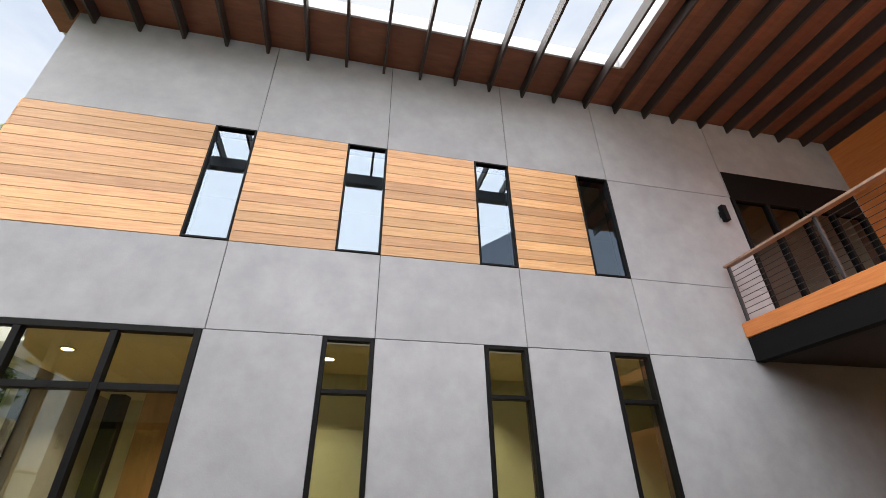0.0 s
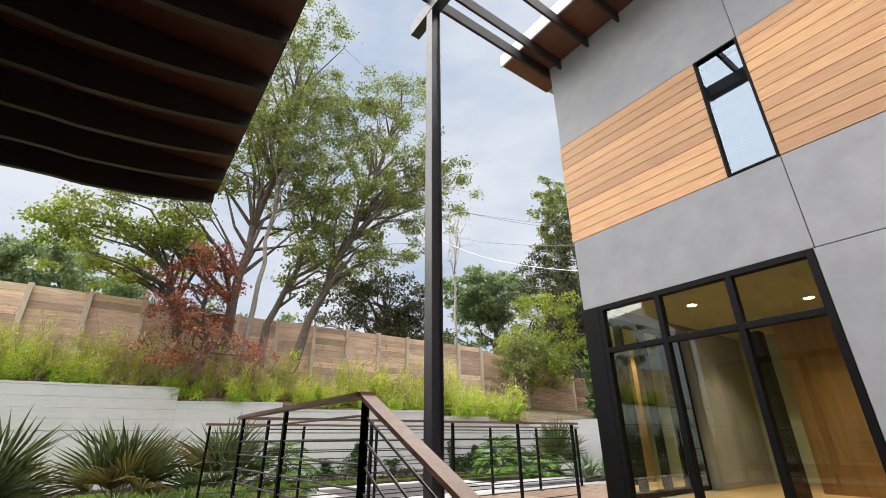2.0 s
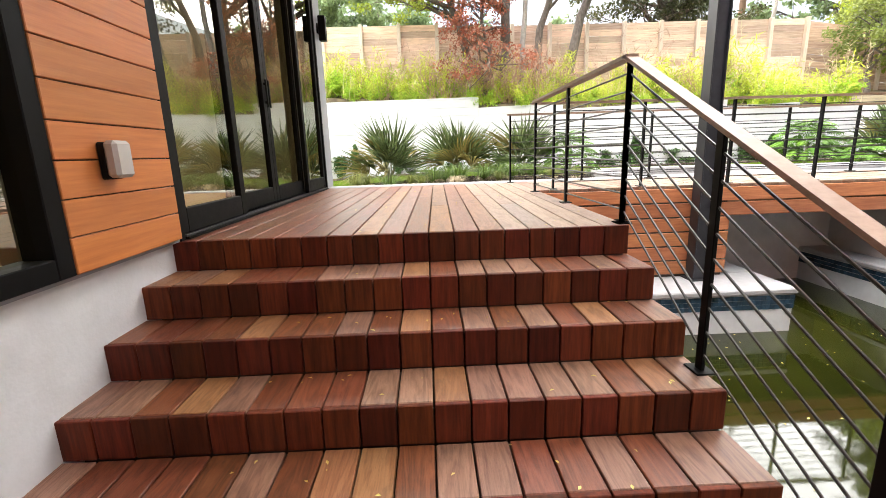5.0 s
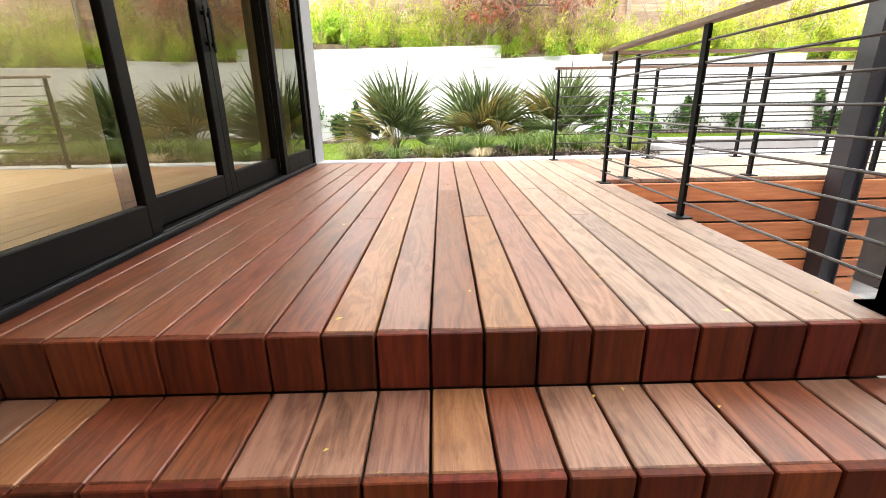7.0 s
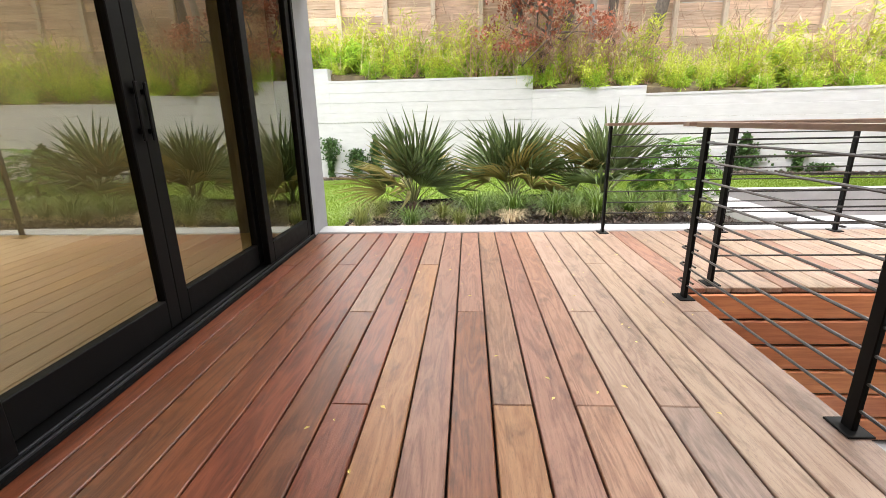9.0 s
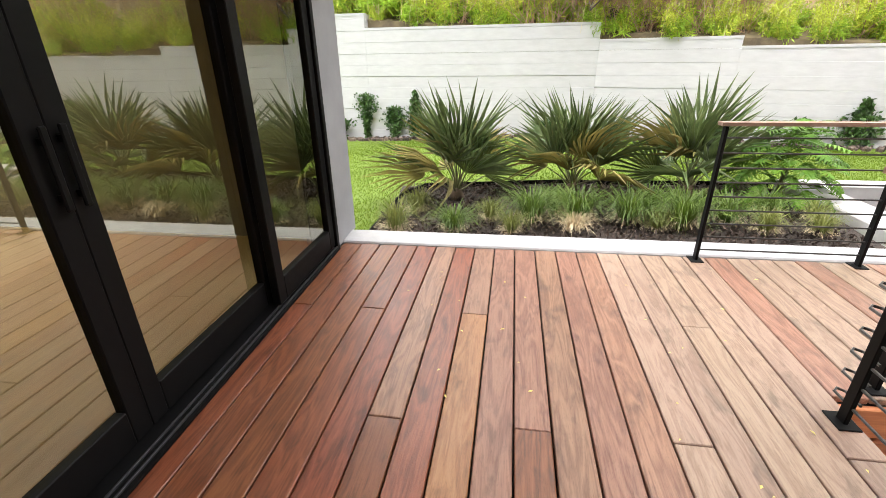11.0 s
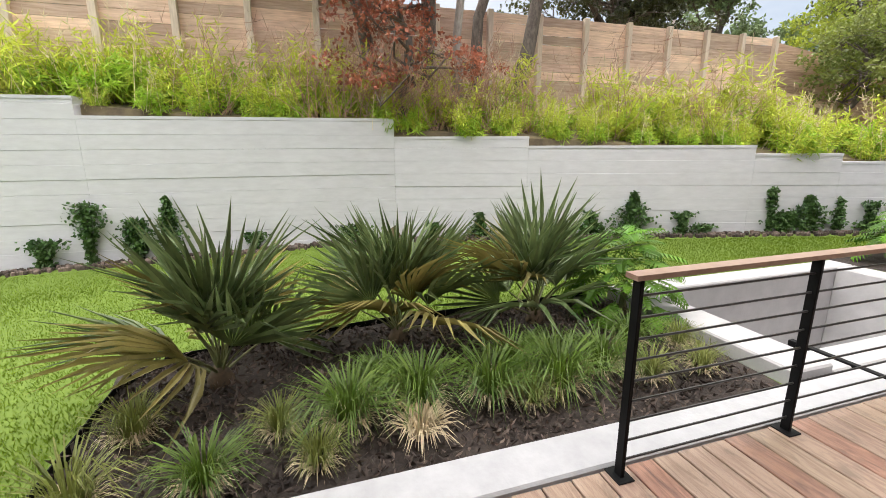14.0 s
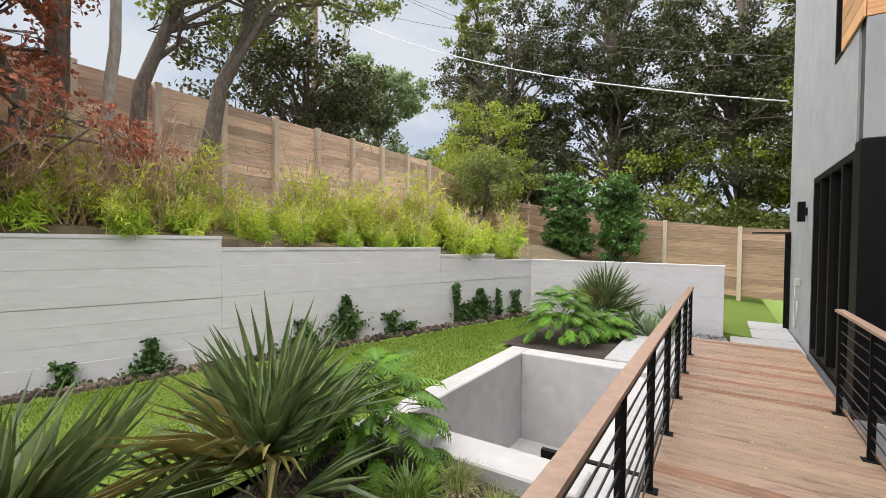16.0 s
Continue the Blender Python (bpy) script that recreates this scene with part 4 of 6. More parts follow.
# ---- pool ----
structure("water", Build().box(-5.6, 9.3, 0.72, 4.9, POOL_Z - 0.02, POOL_Z), WATER, "still green pool water with fallen leaves", "water")
structure("pool_floor", Build().box(-5.6, 9.4, 0.66, 5.1, -1.9, -1.7), PLASTER, "pool shell", "pool")
pool = thing("pool_edge", "white pool coping over a band of blue tiles", "pool coping", kind="structure")
def pool_side(x0, x1, y0, y1, face, sign):
    """One straight side: coping slab, tiles, plaster wall. face: 'y' or 'x'."""
    part("coping", Build().soft_box(x0, x1, y0, y1, COPING_Z - 0.06, COPING_Z, 0.012), CURB, pool)
    part("pool_wall", Build().box(x0 + 0.03, x1 - 0.03, y0 + 0.03, y1 - 0.03, -1.8, COPING_Z - 0.062), PLASTER, pool)
    tb = Build()
    t = 0.05
    n = int(((x1 - x0) if face == "y" else (y1 - y0)) / t)
    for i in range(n):
        for r in range(3):
            z = COPING_Z - 0.07 - (r + 1) * t
            if face == "y":
                yy = y0 + 0.03 if sign < 0 else y1 - 0.03
                tb.box(x0 + i * t + 0.002, x0 + (i + 1) * t - 0.002, min(yy, yy + sign * 0.008), max(yy, yy + sign * 0.008), z, z + t - 0.004)
            else:
                xx = x0 + 0.03 if sign < 0 else x1 - 0.03
                tb.box(min(xx, xx + sign * 0.008), max(xx, xx + sign * 0.008), y0 + i * t + 0.002, y0 + (i + 1) * t - 0.002, z, z + t - 0.004)
    tagged(part("tiles", tb, TILE, pool), kind="stuff")
pool_side(-5.6, 9.3, 4.78, 5.165, "y", -1)
pool_side(-4.40, -3.75, 0.71, 3.28, "x", 1)
pool_side(-5.6, -4.40, 3.0, 3.28, "y", 1)
structure("wall_foundation", Build().box(-5.55, HOUSE_X + 0.01, 5.18, 5.35, -1.8, 0.29), PLASTER, "pale foundation wall under the walkway", "wall")
# White instead of concrete grey: the light missing down here is put into the colour.
structure("wall_under_walk", Build().box(-5.7, -5.55, 0.7, 8.3, -1.8, 0.28), PLASTER, "concrete wall under the walkway, whitened to stand in for light", "wall")


# ---- fences of horizontal boards ----
def fence_panel(parent, a, c, top_a, top_c, h, mat, rows=12):
    """Boards between two posts; a, c: ends in plan."""
    a, c = Vector((*a, 0)), Vector((*c, 0))
    d = c - a
    ln = d.length
    ang = math.atan2(d.y, d.x)
    bh = h / rows
    for r in range(rows):
        b = Build()
        o = g.uniform(-0.004, 0.004)
        za, zb = top_a - (r + 1) * bh, top_c - (r + 1) * bh
        hh = bh - g.uniform(0.004, 0.010)
        for xx, zz in ((0.0, za), (ln, zb)):
            b.v += [(xx, -0.011 + o, zz), (xx, 0.011 + o, zz), (xx, 0.011 + o, zz + hh), (xx, -0.011 + o, zz + hh)]
        b.f += [(0, 1, 2, 3), (7, 6, 5, 4), (0, 4, 5, 1), (1, 5, 6, 2), (2, 6, 7, 3), (3, 7, 4, 0)]
        p = part("board", b, mat, parent, at=(a.x, a.y, 0))
        p.rotation_euler = (0, 0, ang)


def fence_post(parent, x, y, top, h):
    part("post", Build().soft_box(x - 0.05, x + 0.05, y - 0.05, y + 0.05, top - h, top, 0.006), FPOST, parent)


FX = -12.45
fence_main = thing("fence", "tall cedar fence of horizontal boards on the hilltop", "fence", kind="structure")
yy = 10.12
k = 0
while yy > -12:
    top = 4.31 if yy > 0.1 else 4.38
    fence_post(fence_main, FX + 0.06, yy, top + 0.02, 2.4)
    fence_panel(fence_main, (FX, yy - 1.02), (FX, yy), top, top, 1.95, FENCE)
    yy -= 1.02
part("base_wall", Build().box(FX - 0.1, FX + 0.02, -12, 10.1, 1.6, 2.38), PIT, fence_main)
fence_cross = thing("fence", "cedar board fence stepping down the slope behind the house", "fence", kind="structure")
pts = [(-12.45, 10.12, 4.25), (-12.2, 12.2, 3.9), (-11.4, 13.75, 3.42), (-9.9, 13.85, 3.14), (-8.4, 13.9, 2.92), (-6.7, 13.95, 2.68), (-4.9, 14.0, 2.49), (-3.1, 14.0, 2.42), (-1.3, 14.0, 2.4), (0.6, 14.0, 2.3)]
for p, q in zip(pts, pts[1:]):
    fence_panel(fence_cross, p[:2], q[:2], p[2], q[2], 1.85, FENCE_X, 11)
    fence_post(fence_cross, q[0], q[1] - 0.06, q[2] + 0.03, 2.2)

# stepping slabs between lawn and house
slabs = thing("stepping_slabs", "pale concrete stepping slabs with dark gaps", "path", kind="structure")
for k in range(3):
    part("slab", Build().soft_box(-5.15, -4.26, 7.62 + k * 0.95, 8.50 + k * 0.95, 0.40, 0.52, 0.012), CURB, slabs)
b = Build()
for k in range(260):
    x, y, s = g.uniform(-5.62, -5.2), g.uniform(7.0, 8.35), g.uniform(0.015, 0.035)
    b.soft_box(x - s, x + s * 0.8, y - s * 0.8, y + s, 0.47, 0.50 + s, s * 0.4)
tagged(part("gravel", b, GRAVEL), "dark grey gravel beside the walkway end", "gravel", kind="stuff")

# ---- cable railings ----
def railing(name, label, posts, rods, caps, loop=False):
    """posts: (x, y, z base, z top); rods: pairs of post indices joined by rods; caps: point pairs of the wood cap."""
    r = thing(name, label, "railing", posts[0][:3])
    o = Vector(posts[0][:3])
    for x, y, z0, z1 in posts:
        p = part("post", Build().soft_box(x - o.x - 0.022, x - o.x + 0.022, y - o.y - 0.0095, y - o.y + 0.0095, z0 - o.z, z1 - o.z, 0.003), BLACK, r)
        part("base_plate", Build().soft_box(x - o.x - 0.05, x - o.x + 0.05, y - o.y - 0.04, y - o.y + 0.04, z0 - o.z, z0 - o.z + 0.008, 0.002), BLACK, p)
    for i, j in rods:
        a, c = posts[i], posts[j]
        for k in range(9):
            f = (k + 0.85) / 9.6
            pa = Vector((a[0], a[1], a[2] + (a[3] - a[2]) * f)) - o
            pb = Vector((c[0], c[1], c[2] + (c[3] - c[2]) * f)) - o
            part("rod", Build().tube([pa, pb], [0.0055, 0.0055], 6), CABLE, r)
    if loop:
        x, y, z0, z1 = posts[-1]
        for k in range(9):
            p = Vector((x, y, z0 + (z1 - z0) * (k + 0.85) / 9.6)) - o
            part("rod_loop", Build().tube([p, p + Vector((-0.08, 0, 0)), p + Vector((-0.10, 0.02, 0)), p + Vector((-0.08, 0.04, 0)), p + Vector((0, 0.04, 0))], [0.0055] * 5, 6), CABLE, r)
    for pa, pb, w in caps:
        pa, pb = Vector(pa) - o, Vector(pb) - o
        d = pb - pa
        side = Vector((-d.y, d.x, 0)).normalized() * w
        b = Build()
        for p in (pa, pb):
            for s, h in ((-1, 0.003), (1, 0.003), (1, 0.024), (-1, 0.024)):
                b.v.append(tuple(p + side * s + Vector((0, 0, h))))
        b.f += [(0, 1, 2, 3), (7, 6, 5, 4), (0, 4, 5, 1), (1, 5, 6, 2), (2, 6, 7, 3), (3, 7, 4, 0)]
        part("rail_cap", b, CAP, r, "smooth hardwood cap")
    return r


TOPZ = 1.465
railing("stair_rail", "black steel and rod railing with wood cap down the steps",
        [(-2.07, 0.66, 0.58, TOPZ), (-1.25, 0.66, 0.085, 1.06), (-0.50, 0.66, -0.245, 0.675)], [(0, 1), (1, 2)],
        [((-2.09, 0.66, TOPZ + 0.005), (-0.44, 0.66, 0.672), 0.033)])
railing("deck_rail", "black steel and rod railing with wood cap along the pool side",
        [(-2.07, 0.66, 0.58, TOPZ), (-3.135, 0.66, 0.58, TOPZ), (-4.187, 0.66, 0.58, TOPZ)], [(0, 1), (1, 2)],
        [((-2.05, 0.66, TOPZ), (-4.23, 0.66, TOPZ), 0.033)], loop=True)
ys = [0.91, 1.88, 2.85, 3.82, 4.80]
railing("walkway_rail", "black steel and rod railing along the walkway over the pool",
        [(-4.40, y, 0.58, TOPZ) for y in ys], [(0, 1), (1, 2), (2, 3), (3, 4)], [((-4.40, 0.66, TOPZ), (-4.40, 4.9, TOPZ), 0.033)])
ys = [0.667, 1.65, 2.58, 3.515, 4.46, 5.43, 6.40]
railing("walkway_rail", "black steel and rod railing along the walkway beside the planting bed",
        [(-5.63, y, 0.58, TOPZ - 0.01) for y in ys], [(i, i + 1) for i in range(6)], [((-5.63, 0.63, TOPZ - 0.01), (-5.63, 6.45, TOPZ - 0.01), 0.033)])

# ---- plants ----
def stuff(name, mesh, mat, label, category):
    return tagged(part(name, mesh, mat), label, category, kind="stuff")


def unit(v):
    return v / (np.linalg.norm(v, axis=-1, keepdims=True) + 1e-9)


def tree(name, label, base, path, r0, targets, bark, leaf, per, size, width, seed, spread=0.4, sub=4, flat=0.6, tag="tree", fine=True):
    """A tapered trunk along path, limbs to the targets (centre, radius, count), twigs, and leaves round the twigs' ends."""
    q = np.random.default_rng(seed)
    t = thing(name, label, tag, base)
    o = np.array(base, float)
    P = np.array([p for p in path], float)
    # smooth trunk
    k = np.linspace(0, 1, 14)
    seg = np.linspace(0, 1, len(P))
    T = np.stack([np.interp(k, seg, P[:, i]) for i in range(3)], 1)
    T[1:-1] += q.normal(size=(12, 3)) * 0.05 * np.array([1, 1, 0.3])
    b = Build().tube((T - o).tolist(), (r0 * (1 - 0.72 * k) * (1 + 0.5 * np.exp(-k * 16))).tolist(), 9)
    limbs = Build()
    ends = []
    for c, rad, n in targets:
        c = np.array(c, float)
        for _ in range(n):
            v = unit(q.normal(size=3)) * q.uniform(0.25, 1.0) ** 0.5
            e = c + v * np.array(rad)
            i = int(np.clip(np.interp(e[2] - 0.25 * np.linalg.norm((e - T[-1])[:2]), T[:, 2], np.arange(14)) - q.uniform(0, 2), 3, 13))
            s = T[i]
            m1 = s + (e - s) * 0.35 + q.normal(size=3) * 0.16 + np.array([0, 0, 0.10 * np.linalg.norm(e - s)])
            m2 = s + (e - s) * 0.7 + q.normal(size=3) * 0.18 + np.array([0, 0, 0.06 * np.linalg.norm(e - s)])
            rr = r0 * 0.55 * (1 - 0.5 * i / 13)
            if fine:
                limbs.tube(((np.array([s, m1, m2, e])) - o).tolist(), [rr, rr * 0.6, rr * 0.33, rr * 0.12], 5, False)
            for _ in range(sub):
                w = e + q.normal(size=3) * np.array([1, 1, 0.55]) * spread
                if fine:
                    limbs.tube((np.array([m2 + (e - m2) * q.uniform(0, 1), (w + e) / 2 + q.normal(size=3) * 0.05, w]) - o).tolist(), [rr * 0.2, rr * 0.13, rr * 0.05], 4, False)
                ends.append(w)
    part("trunk", b, bark, t, smooth=True)
    if fine:
        part("branchwork", limbs, bark, t, smooth=True)
    E = np.array(ends)
    C = np.repeat(E, per, 0)
    C = C + q.normal(size=C.shape) * np.array([1, 1, flat]) * spread * 0.34
    me = leaf_mesh("crown", C - o, size, width, droop=0.2, seed=seed)
    part("crown", me, leaf, t)
    return t


tree("oak_tree", "tall airy oak with grey leaning trunk behind the wall", (-11.9, 3.1, 2.6),
     [(-11.9, 3.1, 2.5), (-11.9, 3.6, 4.0), (-11.8, 4.3, 6.2), (-11.7, 4.9, 8.2), (-11.6, 5.6, 10.6), (-11.5, 6.0, 12.5)], 0.13,
     [((-11.6, 5.8, 11.2), (2.0, 1.9, 2.2), 26), ((-11.6, 6.9, 9.0), (1.6, 1.4, 1.3), 16), ((-11.7, 4.6, 8.3), (1.5, 1.5, 1.0), 8), ((-11.7, 5.6, 6.6), (1.2, 1.3, 0.7), 5)],
     BARK, LEAF_OAK, 115, 0.080, 0.030, 21)
tree("oak_tree", "tall oak with dark forked trunk on the hillside", (-12.0, 1.75, 2.7),
     [(-12.0, 1.75, 2.6), (-12.0, 1.6, 4.2), (-11.9, 1.8, 6.0), (-11.9, 2.1, 8.0), (-11.8, 2.4, 11.0), (-11.8, 2.6, 13.5)], 0.14,
     [((-11.7, 2.3, 12.0), (2.1, 2.0, 2.4), 26), ((-11.7, 1.2, 9.0), (1.7, 1.6, 1.6), 18), ((-11.7, 3.1, 7.4), (1.3, 1.3, 0.9), 6), ((-11.6, 0.0, 6.2), (1.2, 1.3, 0.5), 6)],
     BARK, LEAF_OAK, 115, 0.080, 0.030, 22)
tree("oak_tree", "slim pale-barked tree standing straight on the hillside", (-11.6, 2.05, 2.6),
     [(-11.6, 2.05, 2.5), (-11.6, 2.1, 4.5), (-11.6, 2.2, 6.5), (-11.6, 2.45, 9.5), (-11.6, 2.6, 11.0)], 0.075,
     [((-11.5, 2.6, 10.2), (1.4, 1.3, 1.4), 12), ((-11.5, 2.9, 8.6), (1.0, 0.9, 0.7), 6)], PALE_BARK, LEAF_OAK, 95, 0.080, 0.030, 23)
tree("oak_tree", "dark-trunked oak beside the fence", (-12.1, 2.5, 2.7),
     [(-12.1, 2.5, 2.6), (-12.1, 2.7, 4.2), (-12.1, 3.2, 5.6), (-12.1, 3.6, 7.5), (-12.1, 3.8, 9.0)], 0.11,
     [((-12.0, 3.7, 8.4), (1.3, 1.4, 1.5), 14), ((-12.0, 4.0, 6.2), (1.0, 1.1, 0.8), 9)], BARK, LEAF_OAK, 100, 0.080, 0.030, 24)
tree("oak_tree", "low spreading lime-green tree by the fence", (-12.1, 0.9, 2.7),
     [(-12.1, 0.9, 2.6), (-12.1, 0.6, 4.0), (-12.1, 0.1, 5.2), (-12.2, -0.7, 5.9), (-12.3, -1.5, 5.9)], 0.12,
     [((-12.2, -1.0, 5.5), (0.9, 1.5, 0.8), 16), ((-12.2, 0.3, 5.9), (0.9, 1.0, 0.5), 8)], BARK, LEAF_LIME, 80, 0.09, 0.030, 25, 0.34)
tree("russet_tree", "small dying tree with russet leaves on the hillside", (-11.3, 1.1, 2.5),
     [(-11.3, 1.1, 2.4), (-11.35, 1.2, 3.4), (-11.4, 1.0, 4.3), (-11.4, 0.9, 5.2)], 0.07,
     [((-11.4, 0.8, 4.9), (0.6, 0.75, 0.6), 15), ((-11.3, 0.9, 3.9), (0.5, 0.6, 0.4), 10), ((-11.2, 1.2, 3.1), (0.3, 1.0, 0.3), 8)], BARK, LEAF_RED, 36, 0.075, 0.024, 26, 0.26)
tree("scrub_tree", "dark twiggy scrub tree behind the fence", (-13.9, 6.8, 3.0),
     [(-13.9, 6.8, 2.9), (-13.9, 6.9, 4.2), (-13.9, 7.0, 5.6), (-13.9, 7.1, 6.6)], 0.14,
     [((-13.8, 6.6, 5.6), (1.1, 2.2, 1.2), 34), ((-13.8, 8.0, 4.8), (0.9, 1.2, 0.8), 10)], BARK, LEAF_DARK, 60, 0.10, 0.034, 27, 0.4, 5)
tree("shade_tree", "light green leafy tree at the fence corner", (-12.4, 13.4, 2.3),
     [(-12.4, 13.4, 2.2), (-12.4, 13.5, 3.5), (-12.4, 13.6, 5.0), (-12.4, 13.7, 6.4)], 0.12,
     [((-12.2, 13.4, 5.2), (1.5, 1.7, 1.4), 30), ((-11.4, 12.2, 4.0), (1.2, 1.0, 0.9), 14)], BARK, LEAF_LIME, 60, 0.10, 0.032, 28, 0.38)
tree("shade_tree", "low green tree at the hill's end", (-10.9, 10.6, 1.9),
     [(-10.9, 10.6, 1.8), (-10.9, 10.7, 2.8), (-10.8, 10.8, 3.8)], 0.08,
     [((-10.8, 10.7, 3.7), (0.9, 1.1, 0.8), 20)], BARK, LEAF_OAK, 60, 0.09, 0.03, 29, 0.32)
for i, (x, y, h, w, lf) in enumerate([(-13.5, 18.2, 12.5, 2.9, LEAF_DARK), (-9.3, 19.6, 14.5, 3.3, LEAF_DARK), (-4.9, 18.4, 13.0, 3.0, LEAF_DARK), (-1.2, 19.5, 12.0, 2.8, LEAF_OAK)]):
    tree("live_oak", "large dark evergreen oak beyond the fence", (x, y, 0.6), [(x, y, 0.4), (x + 0.2, y, 3), (x - 0.1, y, 6), (x, y, h - 1)], 0.28,
         [((x, y, h * 0.72), (w, w, h * 0.26), 46), ((x, y - 0.5, h * 0.42), (w * 0.95, w, h * 0.17), 34)], BARK, lf, 120, 0.125, 0.045, 40 + i, 0.55, 4)
tree("shade_tree", "yellow-green tree lit behind the fence", (-7.0, 17.0, 0.6), [(-7, 17, 0.5), (-7, 17, 3), (-7, 17, 5.4)], 0.12,
     [((-7.0, 16.8, 4.2), (1.9, 1.3, 1.4), 26)], BARK, LEAF_LIME, 44, 0.13, 0.04, 46, 0.45)
tree("shade_tree", "yellow-green tree lit behind the fence", (-2.8, 16.4, 0.6), [(-2.8, 16.4, 0.5), (-2.8, 16.4, 3), (-2.8, 16.4, 6.4)], 0.12,
     [((-2.8, 16.3, 4.9), (1.7, 1.2, 1.9), 26)], BARK, LEAF_LIME, 44, 0.13, 0.04, 47, 0.45)
for i, (x, y) in enumerate([(-5.6, 16.2), (-3.9, 16.8), (-0.8, 16.4), (-8.6, 16.4)]):
    tree("understory_shrub", "dense dark green shrub behind the fence", (x, y, 0.5), [(x, y, 0.4), (x, y, 1.4), (x, y, 3.0)], 0.07,
         [((x, y, 2.3), (1.1, 0.9, 1.2), 24)], BARK, LEAF_OAK, 60, 0.12, 0.042, 95 + i, 0.4)
# Far oaks: no haze in the air, it is mixed into their leaves.
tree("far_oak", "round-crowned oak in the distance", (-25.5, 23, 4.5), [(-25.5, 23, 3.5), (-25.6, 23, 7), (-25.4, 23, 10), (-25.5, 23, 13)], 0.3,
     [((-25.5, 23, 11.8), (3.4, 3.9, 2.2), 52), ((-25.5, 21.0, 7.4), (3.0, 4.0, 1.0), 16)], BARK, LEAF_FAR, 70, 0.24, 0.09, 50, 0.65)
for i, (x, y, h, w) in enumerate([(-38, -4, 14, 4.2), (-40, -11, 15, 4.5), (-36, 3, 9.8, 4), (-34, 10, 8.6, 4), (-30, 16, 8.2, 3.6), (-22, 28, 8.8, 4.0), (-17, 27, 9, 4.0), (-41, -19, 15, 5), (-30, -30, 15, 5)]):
    tree("far_oak", "distant green oak with haze put into its leaf colour", (x, y, 4.2), [(x, y, 3.5), (x, y, 7), (x, y, h - 1)], 0.28,
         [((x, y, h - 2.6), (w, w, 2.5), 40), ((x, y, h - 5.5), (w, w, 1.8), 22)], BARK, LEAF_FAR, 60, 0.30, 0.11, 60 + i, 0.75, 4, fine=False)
for i, (x, y, r) in enumerate([(-9.15, 12.7, 0.66), (-7.75, 12.9, 0.6)]):
    tree("magnolia_shrub", "dense glossy-leaved evergreen shrub behind the end wall", (x, y, 0.9), [(x, y, 0.8), (x, y, 1.8), (x, y, 3.6)], 0.06,
         [((x, y, 3.0), (r * 0.7, r * 0.7, 0.95), 26), ((x, y, 2.2), (r * 0.85, r * 0.85, 0.6), 22)], BARK, LEAF_GLOSS, 44, 0.11, 0.034, 80 + i, 0.17)
tree("bare_tree", "thin bare dead tree by the pole", (-22.5, 16.5, 5), [(-22.5, 16.5, 4), (-22.4, 16.6, 9), (-22.5, 16.8, 13), (-22.3, 17.2, 16.5)], 0.10,
     [((-22.4, 17.0, 14.0), (1.0, 1.5, 2.2), 16)], PALE_BARK, LEAF_OAK, 1, 0.05, 0.02, 90, 0.4)

tree("shade_tree", "tall slender airy tree beyond the fence", (-16.2, 20.0, 2.5), [(-16.2, 20, 2), (-16.3, 20, 7), (-16.2, 20.1, 12), (-16.4, 20, 16.5)], 0.16,
     [((-16.3, 20, 14.0), (1.2, 1.3, 3.0), 26), ((-16.1, 20, 8.5), (1.3, 1.3, 2.6), 20)], BARK, LEAF_OAK, 70, 0.15, 0.055, 91, 0.42)

pole = thing("utility_pole", "weathered wooden utility pole with a transformer box", "utility pole", (-24.4, 16.3, 4.5))
part("shaft", Build().tube([(0, 0, -1), (0.1, 0.2, 14.2)], [0.17, 0.13], 10), POLE, pole, smooth=True)
part("transformer", Build().soft_box(-0.3, 0.35, -0.75, -0.15, 10.2, 11.2, 0.05), FPOST, pole)
part("crossarm", Build().soft_box(-0.06, 0.06, -1.0, 1.0, 12.9, 13.05, 0.01), POLE, pole)


def wire(name, a, c, sag, r=0.012):
    pts = []
    for i in range(17):
        u = i / 16
        p = Vector(a).lerp(Vector(c), u)
        p.z -= sag * 4 * u * (1 - u)
        pts.append(tuple(p))
    tagged(part(name, Build().tube(pts, [r] * 17, 5), CABLE if r < 0.014 else FASCIA), "thin dark overhead service cable", "cable", group="overhead cables")


wire("cable", (-24.3, 16.6, 17.4), (-12.0, 40.0, 17.5), 1.0)
wire("cable", (-24.3, 15.6, 17.4), (-12.0, 41.5, 17.0), 1.2)
wire("cable", (-24.3, 16.4, 15.4), (-4.3, 10.3, 5.6), 0.6, 0.010)
wire("cable", (-24.3, 16.4, 15.0), (-4.3, 10.25, 4.75), 0.9, 0.016)


